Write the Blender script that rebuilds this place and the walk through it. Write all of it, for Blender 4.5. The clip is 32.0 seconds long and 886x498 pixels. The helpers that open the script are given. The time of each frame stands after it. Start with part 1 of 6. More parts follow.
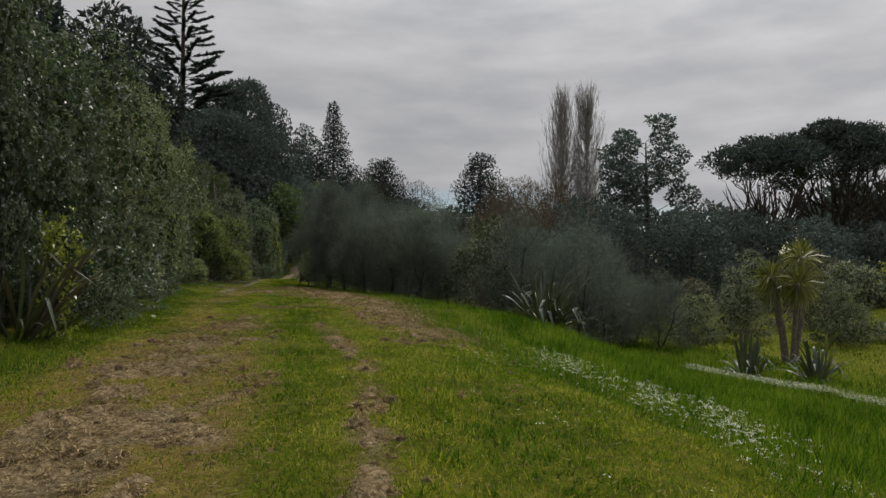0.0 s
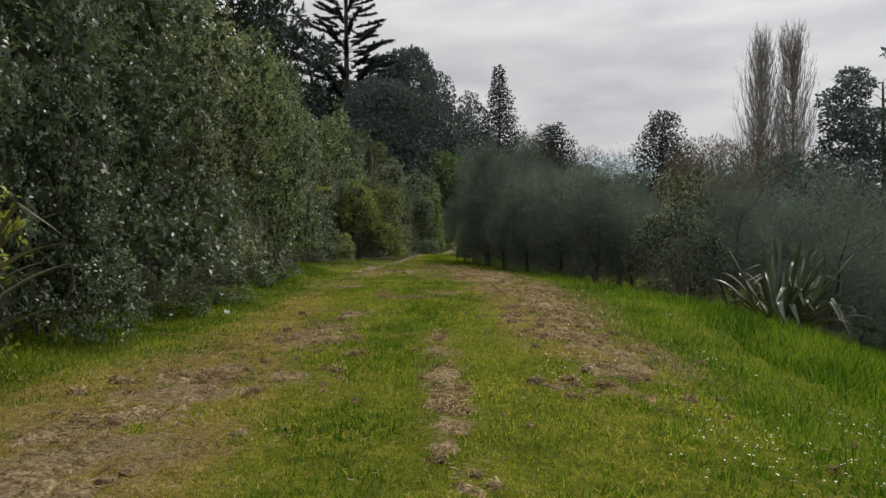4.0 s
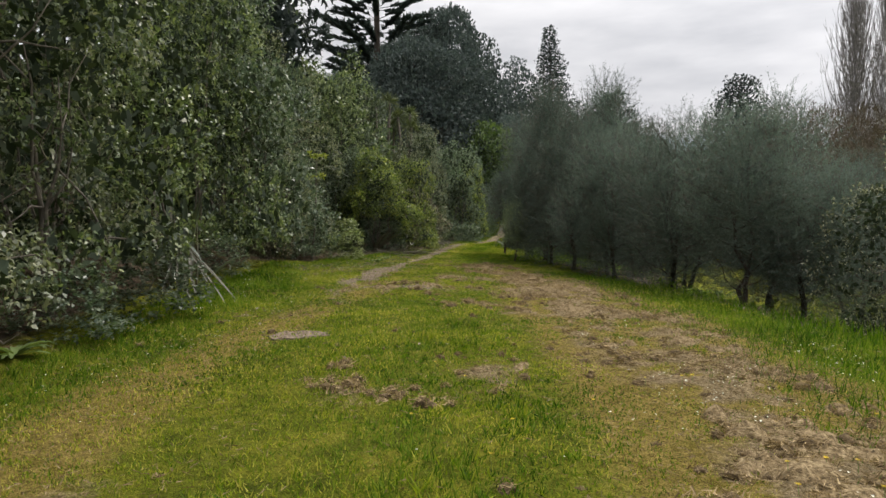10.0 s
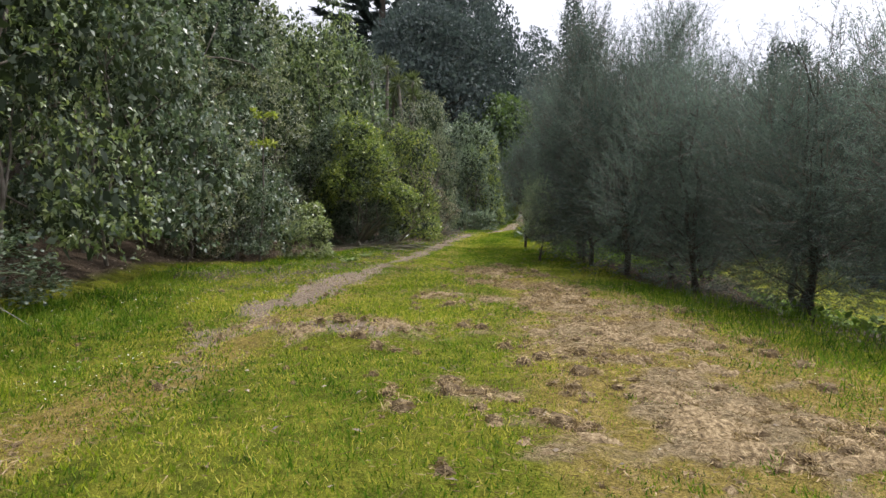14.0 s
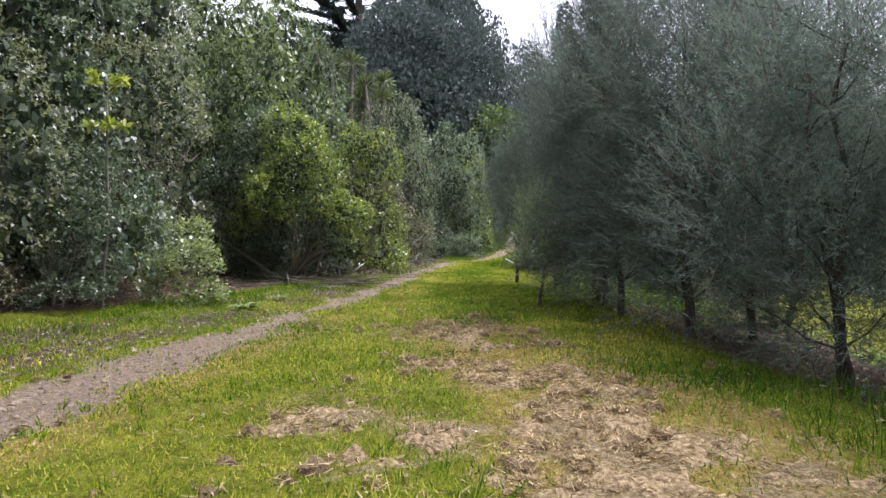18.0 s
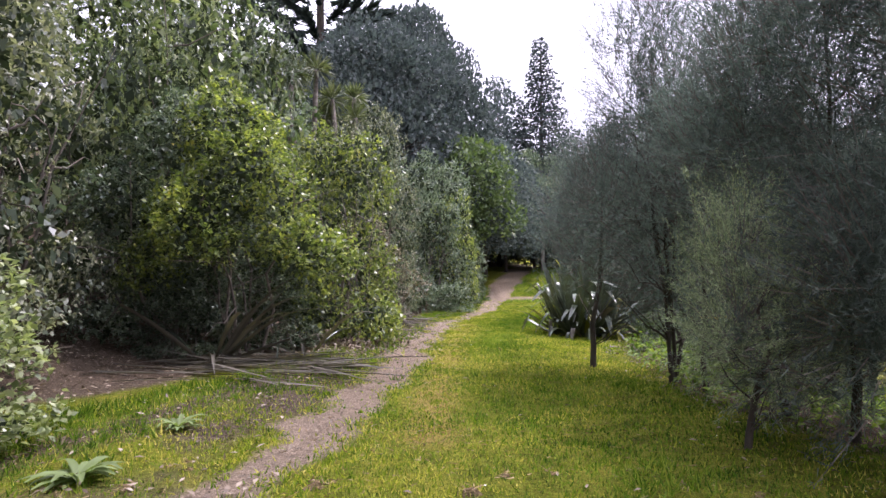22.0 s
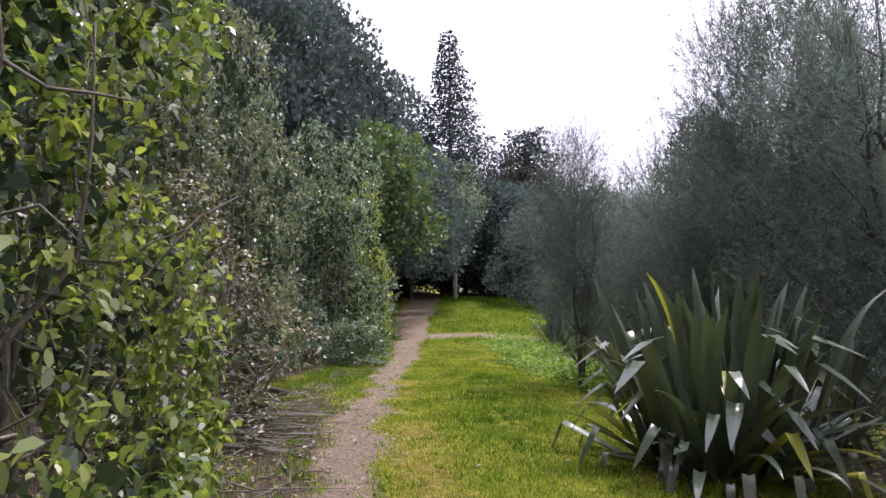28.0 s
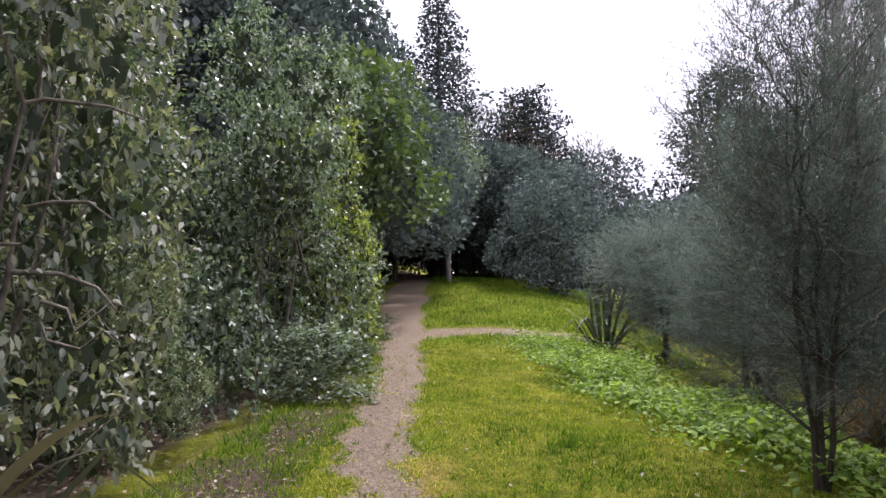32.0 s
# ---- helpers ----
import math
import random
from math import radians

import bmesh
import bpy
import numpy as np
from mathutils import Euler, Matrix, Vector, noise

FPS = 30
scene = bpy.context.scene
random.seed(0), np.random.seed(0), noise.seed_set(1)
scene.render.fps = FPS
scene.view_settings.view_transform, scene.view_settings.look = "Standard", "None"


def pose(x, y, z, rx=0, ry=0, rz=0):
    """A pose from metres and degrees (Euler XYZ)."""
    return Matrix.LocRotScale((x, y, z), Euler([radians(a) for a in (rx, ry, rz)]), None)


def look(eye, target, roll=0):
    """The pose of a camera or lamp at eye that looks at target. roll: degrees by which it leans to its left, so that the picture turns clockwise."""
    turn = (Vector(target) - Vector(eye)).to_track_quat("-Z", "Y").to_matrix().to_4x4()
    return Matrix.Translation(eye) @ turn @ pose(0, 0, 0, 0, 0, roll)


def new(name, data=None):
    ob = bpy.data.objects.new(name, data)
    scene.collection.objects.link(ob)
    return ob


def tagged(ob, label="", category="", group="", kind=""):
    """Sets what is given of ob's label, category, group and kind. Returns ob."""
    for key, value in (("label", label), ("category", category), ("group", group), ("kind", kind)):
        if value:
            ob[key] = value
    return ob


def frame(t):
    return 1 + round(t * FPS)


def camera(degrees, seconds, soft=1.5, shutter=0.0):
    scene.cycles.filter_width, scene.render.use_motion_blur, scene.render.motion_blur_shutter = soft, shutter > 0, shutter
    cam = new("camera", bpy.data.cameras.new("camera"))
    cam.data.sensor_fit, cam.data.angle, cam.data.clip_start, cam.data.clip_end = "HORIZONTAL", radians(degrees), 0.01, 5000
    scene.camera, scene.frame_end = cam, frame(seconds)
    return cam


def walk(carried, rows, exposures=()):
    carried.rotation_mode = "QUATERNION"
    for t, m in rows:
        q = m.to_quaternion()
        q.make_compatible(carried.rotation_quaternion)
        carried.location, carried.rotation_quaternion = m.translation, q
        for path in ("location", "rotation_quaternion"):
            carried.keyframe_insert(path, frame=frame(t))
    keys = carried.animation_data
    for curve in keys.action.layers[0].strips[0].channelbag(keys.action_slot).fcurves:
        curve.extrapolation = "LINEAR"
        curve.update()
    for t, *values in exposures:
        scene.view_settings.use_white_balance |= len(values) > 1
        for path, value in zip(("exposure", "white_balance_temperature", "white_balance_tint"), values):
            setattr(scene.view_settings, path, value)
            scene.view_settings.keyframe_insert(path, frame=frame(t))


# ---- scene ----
cam = camera(68.2, 32.0)
METRES, EYE, TILT, LEAN, TURN = 46.0, 1.4, 1.5, 0.0, 0.0
ROWS = [
    (0.0, 0.0, 0.0, 0.0, 0.0, 0.0, -0.0),
    (0.5, 0.0046, 0.0135, -0.0002, 0.13, -2.51, 0.1),
    (1.0, 0.0056, 0.0264, -0.0011, 0.25, -1.92, -0.02),
    (1.5, 0.0066, 0.0397, -0.002, 4.63, -1.68, 0.43),
    (2.0, 0.0063, 0.0525, -0.0029, 8.6, -1.39, 0.72),
    (2.5, 0.0047, 0.0667, -0.0029, 13.29, -1.47, 1.31),
    (3.0, 0.0036, 0.0798, -0.0027, 14.56, -1.57, 0.78),
    (3.5, -0.0007, 0.0955, -0.0025, 14.78, -1.95, 0.82),
    (5.5, -0.0162, 0.1501, -0.0006, 15.74, -3.15, 0.8),
    (6.0, -0.0191, 0.1651, -0.0005, 16.1, -3.63, 0.85),
    (6.5, -0.0234, 0.1795, -0.0009, 16.27, -3.56, 0.91),
    (7.0, -0.0272, 0.1947, -0.0013, 16.45, -3.73, 0.83),
    (7.5, -0.0316, 0.2089, -0.0014, 16.6, -3.38, 0.79),
    (8.0, -0.0355, 0.2251, -0.0008, 17.19, -3.68, 0.79),
    (8.5, -0.0399, 0.2393, -0.0015, 17.18, -3.43, 0.83),
    (9.0, -0.0432, 0.2544, -0.0014, 17.72, -3.49, 1.07),
    (9.5, -0.0471, 0.2685, -0.0024, 18.27, -3.88, 0.78),
    (10.0, -0.0514, 0.284, -0.0028, 18.71, -3.76, 1.06),
    (10.5, -0.0556, 0.2989, -0.0035, 18.7, -4.02, 0.94),
    (11.0, -0.0607, 0.3138, -0.0037, 19.18, -4.24, 0.86),
    (11.5, -0.0651, 0.3276, -0.0042, 19.7, -4.18, 1.02),
    (12.0, -0.0695, 0.343, -0.0045, 20.17, -4.3, 1.2),
    (12.5, -0.0729, 0.3576, -0.0051, 20.29, -4.27, 0.98),
    (13.0, -0.0767, 0.3741, -0.0058, 20.39, -4.47, 1.23),
    (13.5, -0.0788, 0.3893, -0.0062, 20.19, -4.67, 1.0),
    (14.0, -0.0814, 0.4052, -0.0069, 20.31, -4.92, 1.32),
    (14.5, -0.0832, 0.4201, -0.0074, 20.15, -4.94, 0.79),
    (16.5, -0.0943, 0.4755, -0.0116, 19.73, -7.02, 1.05),
    (17.0, -0.0988, 0.4897, -0.0125, 19.37, -3.7, 1.35),
    (17.5, -0.1028, 0.504, -0.0132, 19.52, -3.35, 1.41),
    (18.0, -0.1079, 0.517, -0.0127, 19.52, -2.64, 1.43),
    (18.5, -0.1134, 0.5306, -0.0128, 20.15, -1.21, 1.76),
    (19.0, -0.1195, 0.5437, -0.0125, 21.24, 0.34, 1.52),
    (19.5, -0.1235, 0.5573, -0.0134, 19.18, -1.39, 2.09),
    (20.0, -0.1327, 0.5715, -0.013, 22.98, 0.72, 1.88),
    (20.5, -0.1405, 0.584, -0.0133, 23.86, 1.14, 2.16),
    (21.0, -0.15, 0.5967, -0.0138, 22.51, 0.32, 1.94),
    (21.5, -0.1584, 0.6091, -0.0133, 23.49, 1.55, 1.88),
    (22.0, -0.1688, 0.6217, -0.0132, 15.47, 1.4, 1.01),
    (22.5, -0.1771, 0.6356, -0.0126, 5.85, 0.43, 1.14),
    (23.0, -0.1847, 0.6492, -0.0122, 6.2, 0.79, 1.11),
    (23.5, -0.1906, 0.6638, -0.0114, 5.68, 0.48, 1.28),
    (24.0, -0.1956, 0.6765, -0.0111, 5.29, 1.65, 0.82),
    (24.5, -0.2008, 0.6908, -0.0114, 3.29, 1.35, 1.31),
    (25.0, -0.2056, 0.7065, -0.0115, 7.18, 1.08, 1.67),
    (25.5, -0.209, 0.7204, -0.0108, 7.93, 1.22, 1.28),
    (27.5, -0.2237, 0.7879, -0.0128, 5.78, 2.99, 0.93),
    (28.0, -0.2265, 0.8071, -0.0128, 5.66, 3.49, 1.04),
    (28.5, -0.23, 0.824, -0.0127, 4.4, 3.27, 1.12),
    (29.0, -0.2333, 0.8423, -0.0131, 3.85, 2.54, 1.4),
    (29.5, -0.24, 0.8606, -0.0131, 4.01, 3.03, 1.07),
    (30.0, -0.2433, 0.8779, -0.0135, 3.73, 2.14, 1.23),
    (30.5, -0.2479, 0.8952, -0.0135, 4.65, 1.67, 1.55),
    (31.0, -0.2498, 0.9132, -0.0132, 4.62, -0.79, 1.18),
    (31.5, -0.2548, 0.9324, -0.0124, 3.45, 0.03, 1.31),
    (32.0, -0.2565, 0.9513, -0.0127, 3.72, 1.74, 1.25),
]
walk(cam, [(t, pose(0, 0, EYE, TILT, LEAN, TURN) @ pose(METRES * x, METRES * y, METRES * z, 90 + pitch, roll, yaw)) for t, x, y, z, yaw, pitch, roll in ROWS],
     [(0.0, -0.62, 6500, 10), (1.3, -0.6, 6500, 10), (3.0, -0.26, 6500, 10), (6.0, -0.1, 6500, 10), (9.0, 0.1, 6500, 10), (13.0, 0.66, 6150, 15), (17.0, 1.05, 5850, 17), (19.0, 1.24, 5800, 27), (23.0, 1.3, 5850, 32), (28.0, 1.02, 5900, 27), (32.0, 1.08, 5950, 26)])
# ---------------------------------------------------------------- world and sun
SUN_AZ, SUN_EL = radians(36.0), radians(63.0)   # clockwise from +y, and above the horizon
sun_way = Vector((math.sin(SUN_AZ) * math.cos(SUN_EL), math.cos(SUN_AZ) * math.cos(SUN_EL), math.sin(SUN_EL)))


def build_world():
    w = bpy.data.worlds.new("overcast_sky")
    scene.world = w
    w.use_nodes = True
    nt = w.node_tree
    nt.nodes.clear()
    N, L = nt.nodes.new, nt.links.new
    out, bg = N("ShaderNodeOutputWorld"), N("ShaderNodeBackground")
    sky = N("ShaderNodeTexSky")
    sky.sky_type, sky.sun_disc = "NISHITA", False
    sky.sun_elevation, sky.sun_rotation = SUN_EL, SUN_AZ
    sky.air_density, sky.dust_density = 1.0, 1.0
    tc = N("ShaderNodeTexCoord")
    stretch = N("ShaderNodeMapping")
    stretch.inputs["Scale"].default_value = (1.6, 2.2, 6.0)
    L(tc.outputs["Generated"], stretch.inputs[0])
    big, fine = N("ShaderNodeTexNoise"), N("ShaderNodeTexNoise")
    for n, s, d in ((big, 1.1, 5), (fine, 2.6, 6)):
        n.inputs["Scale"].default_value, n.inputs["Detail"].default_value = s, d
        n.inputs["Roughness"].default_value = 0.5
        L(stretch.outputs[0], n.inputs["Vector"])
    # grey and white of the cloud sheet
    tone = N("ShaderNodeValToRGB")
    tone.color_ramp.elements[0].position, tone.color_ramp.elements[0].color = 0.32, (4.3, 4.35, 4.55, 1)
    tone.color_ramp.elements[1].position, tone.color_ramp.elements[1].color = 0.66, (6.3, 6.25, 6.35, 1)
    L(fine.outputs[0], tone.inputs[0])
    # the sheet is thinner, so brighter, round the sun
    dot = N("ShaderNodeVectorMath")
    dot.operation = "DOT_PRODUCT"
    dot.inputs[1].default_value = sun_way
    L(tc.outputs["Generated"], dot.inputs[0])
    glow = N("ShaderNodeMapRange")
    glow.inputs["From Min"].default_value, glow.inputs["From Max"].default_value = 0.45, 1.0
    glow.inputs["To Min"].default_value, glow.inputs["To Max"].default_value = 0.95, 1.55
    L(dot.outputs["Value"], glow.inputs["Value"])
    # an overcast sky is brighter overhead than low down
    sep = N("ShaderNodeSeparateXYZ")
    L(tc.outputs["Generated"], sep.inputs[0])
    height = N("ShaderNodeMapRange")
    height.inputs["From Min"].default_value, height.inputs["From Max"].default_value = 0.30, 1.0
    height.inputs["To Min"].default_value, height.inputs["To Max"].default_value = 1.0, 2.0
    L(sep.outputs["Z"], height.inputs["Value"])
    bright = N("ShaderNodeMath")
    bright.operation = "MULTIPLY"
    L(glow.outputs[0], bright.inputs[0])
    L(height.outputs[0], bright.inputs[1])
    lit = N("ShaderNodeVectorMath")
    lit.operation = "SCALE"
    L(tone.outputs[0], lit.inputs[0])
    L(bright.outputs[0], lit.inputs["Scale"])
    # gaps of blue low over the horizon
    low = N("ShaderNodeMapRange")
    low.inputs["From Min"].default_value, low.inputs["From Max"].default_value = 0.03, 0.17
    low.inputs["To Min"].default_value, low.inputs["To Max"].default_value = -0.30, 0.30
    L(sep.outputs["Z"], low.inputs["Value"])
    add = N("ShaderNodeMath")
    L(big.outputs[0], add.inputs[0])
    L(low.outputs[0], add.inputs[1])
    cover = N("ShaderNodeMapRange")
    cover.inputs["From Min"].default_value, cover.inputs["From Max"].default_value = 0.34, 0.50
    L(add.outputs[0], cover.inputs["Value"])
    mix = N("ShaderNodeMix")
    mix.data_type = "RGBA"
    L(cover.outputs[0], mix.inputs["Factor"])
    L(sky.outputs[0], mix.inputs["A"])
    L(lit.outputs[0], mix.inputs["B"])
    bg.inputs["Strength"].default_value = 0.125
    L(mix.outputs["Result"], bg.inputs["Color"])
    L(bg.outputs[0], out.inputs[0])


build_world()
sun = bpy.data.lights.new("sun", "SUN")
sun.energy, sun.angle, sun.color = 2.5, radians(4.0), (1.0, 0.94, 0.82)
new("sun", sun).matrix_world = look(sun_way * 60, (0, 0, 0))

# ---------------------------------------------------------------- materials


def mat_base(name):
    m = bpy.data.materials.new(name)
    m.use_nodes = True
    nt = m.node_tree
    nt.nodes.clear()
    return m, nt, nt.nodes.new, nt.links.new


def ramp_node(N, stops):
    r = N("ShaderNodeValToRGB")
    e = r.color_ramp.elements
    while len(e) < len(stops):
        e.new(0.5)
    for el, (p, c) in zip(e, stops):
        el.position, el.color = p, (*c, 1)
    return r


def leaf_mat(name, stops, rough=0.45, through_light=0.35, spec=0.5, tree_vary=0.25, patchy=0.6, patch_size=1.3, leafy=0.6, glow=(1.35, 1.45, 0.75)):
    """Leaves: the colour varies from leaf to leaf, by patches and from plant to plant; light comes through."""
    m, nt, N, L = mat_base(name)
    out, mix = N("ShaderNodeOutputMaterial"), N("ShaderNodeMixShader")
    p, tr = N("ShaderNodeBsdfPrincipled"), N("ShaderNodeBsdfTranslucent")
    geo, info, tc, noi = N("ShaderNodeNewGeometry"), N("ShaderNodeObjectInfo"), N("ShaderNodeTexCoord"), N("ShaderNodeTexNoise")
    noi.inputs["Scale"].default_value, noi.inputs["Detail"].default_value = patch_size, 3
    L(tc.outputs["Object"], noi.inputs["Vector"])
    a = N("ShaderNodeMath")
    a.operation = "MULTIPLY_ADD"
    a.inputs[1].default_value, a.inputs[2].default_value = leafy, 0.5 - (patchy + leafy) / 2
    L(geo.outputs["Random Per Island"], a.inputs[0])
    b = N("ShaderNodeMath")
    b.operation = "MULTIPLY_ADD"
    b.inputs[1].default_value = patchy
    L(noi.outputs[0], b.inputs[0])
    L(a.outputs[0], b.inputs[2])
    r = ramp_node(N, stops)
    L(b.outputs[0], r.inputs[0])
    hsv = N("ShaderNodeHueSaturation")
    v = N("ShaderNodeMapRange")
    v.inputs["To Min"].default_value, v.inputs["To Max"].default_value = 1 - tree_vary, 1 + tree_vary
    L(info.outputs["Random"], v.inputs["Value"])
    L(v.outputs[0], hsv.inputs["Value"])
    L(r.outputs[0], hsv.inputs["Color"])
    L(hsv.outputs[0], p.inputs["Base Color"])
    p.inputs["Roughness"].default_value = rough
    p.inputs["Specular IOR Level"].default_value = spec
    warm = N("ShaderNodeMix")
    warm.data_type, warm.blend_type = "RGBA", "MULTIPLY"
    warm.inputs["Factor"].default_value = 1.0
    warm.inputs["B"].default_value = (*glow, 1)
    L(hsv.outputs[0], warm.inputs["A"])
    L(warm.outputs["Result"], tr.inputs[0])
    mix.inputs[0].default_value = through_light
    L(p.outputs[0], mix.inputs[1])
    L(tr.outputs[0], mix.inputs[2])
    L(mix.outputs[0], out.inputs[0])
    return m


def solid_mat(name, stops, rough=0.85, scale=8.0, bump=0.4, bump_scale=30.0, spec=0.3, stretch=(1, 1, 1)):
    m, nt, N, L = mat_base(name)
    out, p = N("ShaderNodeOutputMaterial"), N("ShaderNodeBsdfPrincipled")
    tc, mp, n1, n2 = N("ShaderNodeTexCoord"), N("ShaderNodeMapping"), N("ShaderNodeTexNoise"), N("ShaderNodeTexNoise")
    mp.inputs["Scale"].default_value = stretch
    L(tc.outputs["Object"], mp.inputs[0])
    n1.inputs["Scale"].default_value, n1.inputs["Detail"].default_value = scale, 6
    n2.inputs["Scale"].default_value, n2.inputs["Detail"].default_value = bump_scale, 4
    L(mp.outputs[0], n1.inputs["Vector"])
    L(mp.outputs[0], n2.inputs["Vector"])
    r = ramp_node(N, stops)
    L(n1.outputs[0], r.inputs[0])
    L(r.outputs[0], p.inputs["Base Color"])
    p.inputs["Roughness"].default_value, p.inputs["Specular IOR Level"].default_value = rough, spec
    b = N("ShaderNodeBump")
    b.inputs["Strength"].default_value, b.inputs["Distance"].default_value = bump, 0.02
    L(n2.outputs[0], b.inputs["Height"])
    L(b.outputs[0], p.inputs["Normal"])
    L(p.outputs[0], out.inputs[0])
    return m


M_BROAD = leaf_mat("broad_leaf", [(0.2, (.045, .069, .046)), (0.5, (.094, .130, .082)), (0.8, (.185, .212, .145))], 0.38, 0.34, 0.65, 0.32, glow=(1.25, 1.4, 0.85))
M_OLIVE = leaf_mat("olive_leaf", [(0.2, (0.056, 0.082, 0.036)), (0.5, (0.113, 0.149, 0.064)), (0.85, (0.238, 0.262, 0.125))], 0.40, 0.35, 0.6, glow=(1.3, 1.42, 0.8))
M_GREY = leaf_mat("grey_green_leaf", [(0.2, (.068, .083, .056)), (0.55, (.145, .160, .110)), (0.9, (.29, .29, .21))], 0.42, 0.34, 0.55, 0.3)
M_BRIGHT = leaf_mat("bright_leaf", [(0.2, (.055, .082, .022)), (0.5, (.125, .165, .042)), (0.82, (.28, .31, .07)), (0.99, (.42, .27, .04))], 0.34, 0.45, 0.55)
M_PALELEAF = leaf_mat("pale_edged_leaf", [(0.2, (.12, .16, .06)), (0.5, (.23, .28, .12)), (0.85, (.41, .44, .25))], 0.3, 0.36, 0.6)
M_RUST = leaf_mat("rusty_leaf", [(0.2, (.065, .05, .036)), (0.4, (.10, .10, .05)), (0.6, (.17, .135, .10)), (0.78, (.25, .22, .16)), (0.95, (.50, .46, .39))], 0.42, 0.3, 0.5, leafy=.8)
M_BLOOM = leaf_mat("pale_blossom_leaf", [(0.2, (.055, .070, .045)), (0.5, (.115, .130, .085)), (0.72, (.28, .28, .21)), (0.92, (.55, .54, .45))], 0.5, 0.35, leafy=.8)
M_SUNLEAF = leaf_mat("sunny_yellow_leaf", [(0.2, (.12, .15, .025)), (0.5, (.24, .28, .045)), (0.85, (.42, .43, .10))], 0.3, 0.4, 0.6)
# lighter, bluer leaf colour that carries haze over the distant trees
M_HILL = leaf_mat("hazed_hill_leaf", [(0.2, (.048, .064, .064)), (0.6, (.09, .112, .106)), (0.9, (.138, .16, .143))], 0.7, 0.28, 0.2, glow=(1.1, 1.25, 1.05))
# inner leaves of the bushes, with the shade put into their colour
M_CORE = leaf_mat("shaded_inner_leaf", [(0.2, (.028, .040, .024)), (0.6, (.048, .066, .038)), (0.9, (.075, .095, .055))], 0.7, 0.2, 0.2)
M_LIME = leaf_mat("fresh_leaf", [(0.2, (0.035, 0.060, 0.022)), (0.6, (0.070, 0.108, 0.034)), (0.9, (0.120, 0.155, 0.056))], 0.5, 0.3)
M_KANUKA = leaf_mat("fine_needle_leaf", [(0.2, (0.068, 0.092, 0.080)), (0.5, (0.114, 0.144, 0.126)), (0.85, (0.172, 0.202, 0.174))], 0.7, 0.42, 0.2, 0.3, glow=(1.18, 1.32, 1.08))
M_SAPLING = leaf_mat("sapling_needle", [(0.2, (0.14, 0.185, 0.10)), (0.5, (0.25, 0.30, 0.18)), (0.85, (0.37, 0.42, 0.27))], 0.6, 0.45, 0.3, glow=(1.25, 1.4, 0.95))
M_PINE = leaf_mat("pine_needle", [(0.2, (.028, .039, .038)), (0.6, (.050, .065, .060)), (0.9, (.08, .096, .082))], 0.7, 0.2, 0.2, glow=(1.1, 1.25, 1.05))
M_TWIGS = leaf_mat("bare_twig_haze", [(0.2, (.07, .055, .045)), (0.6, (.12, .095, .08)), (0.9, (.17, .14, .12))], 0.7, 0.2, 0.2)
M_FLAX = leaf_mat("flax_leaf", [(0.15, (0.028, 0.040, 0.026)), (0.5, (0.055, 0.072, 0.045)), (0.85, (0.105, 0.122, 0.078))], 0.3, 0.12, 0.6, 0.3)
M_FLAXSUN = leaf_mat("yellowing_flax_leaf", [(0.15, (0.12, 0.15, 0.02)), (0.5, (0.24, 0.25, 0.035)), (0.85, (0.40, 0.34, 0.06))], 0.34, 0.3, 0.5, 0.2)
M_FLAXDRY = leaf_mat("dry_flax_leaf", [(0.15, (0.043, 0.036, 0.024)), (0.5, (0.072, 0.064, 0.047)), (0.85, (0.115, 0.107, 0.081))], 0.5, 0.15, 0.4, 0.35)
M_CABBAGE = leaf_mat("cabbage_tree_leaf", [(0.2, (.07, .085, .02)), (0.5, (.14, .15, .035)), (0.85, (.25, .23, .07))], 0.4, 0.3)
# darker cabbage leaf: the hill trees' shade is put into its colour
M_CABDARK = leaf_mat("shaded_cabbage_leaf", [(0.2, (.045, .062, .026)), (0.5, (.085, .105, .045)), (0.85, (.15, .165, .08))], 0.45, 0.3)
M_GRASS = leaf_mat("grass_blade", [(0.05, (0.046, 0.088, 0.006)), (0.35, (0.122, 0.182, 0.009)), (0.62, (0.228, 0.270, 0.017)), (0.97, (0.450, 0.385, 0.095))], 0.6, 0.42, 0.12, patchy=1.45, patch_size=1.3, leafy=0.9)
M_LONG = leaf_mat("long_grass_blade", [(0.05, (0.022, 0.055, 0.004)), (0.4, (0.058, 0.120, 0.008)), (0.7, (0.112, 0.180, 0.013)), (0.97, (0.210, 0.258, 0.034))], 0.6, 0.42, 0.12, patchy=1.5, patch_size=.8, leafy=0.9)
M_STRAW = leaf_mat("dead_mown_grass", [(0.1, (.11, .073, .038)), (0.5, (.24, .17, .094)), (0.9, (.44, .335, .195))], 0.8, 0.15, 0.2)
M_TANGLE = leaf_mat("torn_turf", [(0.1, (0.10, 0.068, 0.032)), (0.45, (0.235, 0.170, 0.088)), (0.8, (0.42, 0.32, 0.175))], 0.85, 0.1, 0.2)
M_PETAL = leaf_mat("white_petal", [(0.2, (.48, .49, .42)), (0.8, (.68, .68, .62))], 0.6, 0.3, 0.2)
M_LITTER = leaf_mat("fallen_leaf", [(0.15, (.06, .042, .028)), (0.5, (.16, .12, .08)), (0.9, (.36, .30, .22))], 0.6, 0.1, 0.4)
M_IVY = leaf_mat("creeper_leaf", [(0.2, (.055, .10, .014)), (0.5, (.11, .18, .024)), (0.9, (.22, .29, .045))], 0.6, 0.4, 0.3)
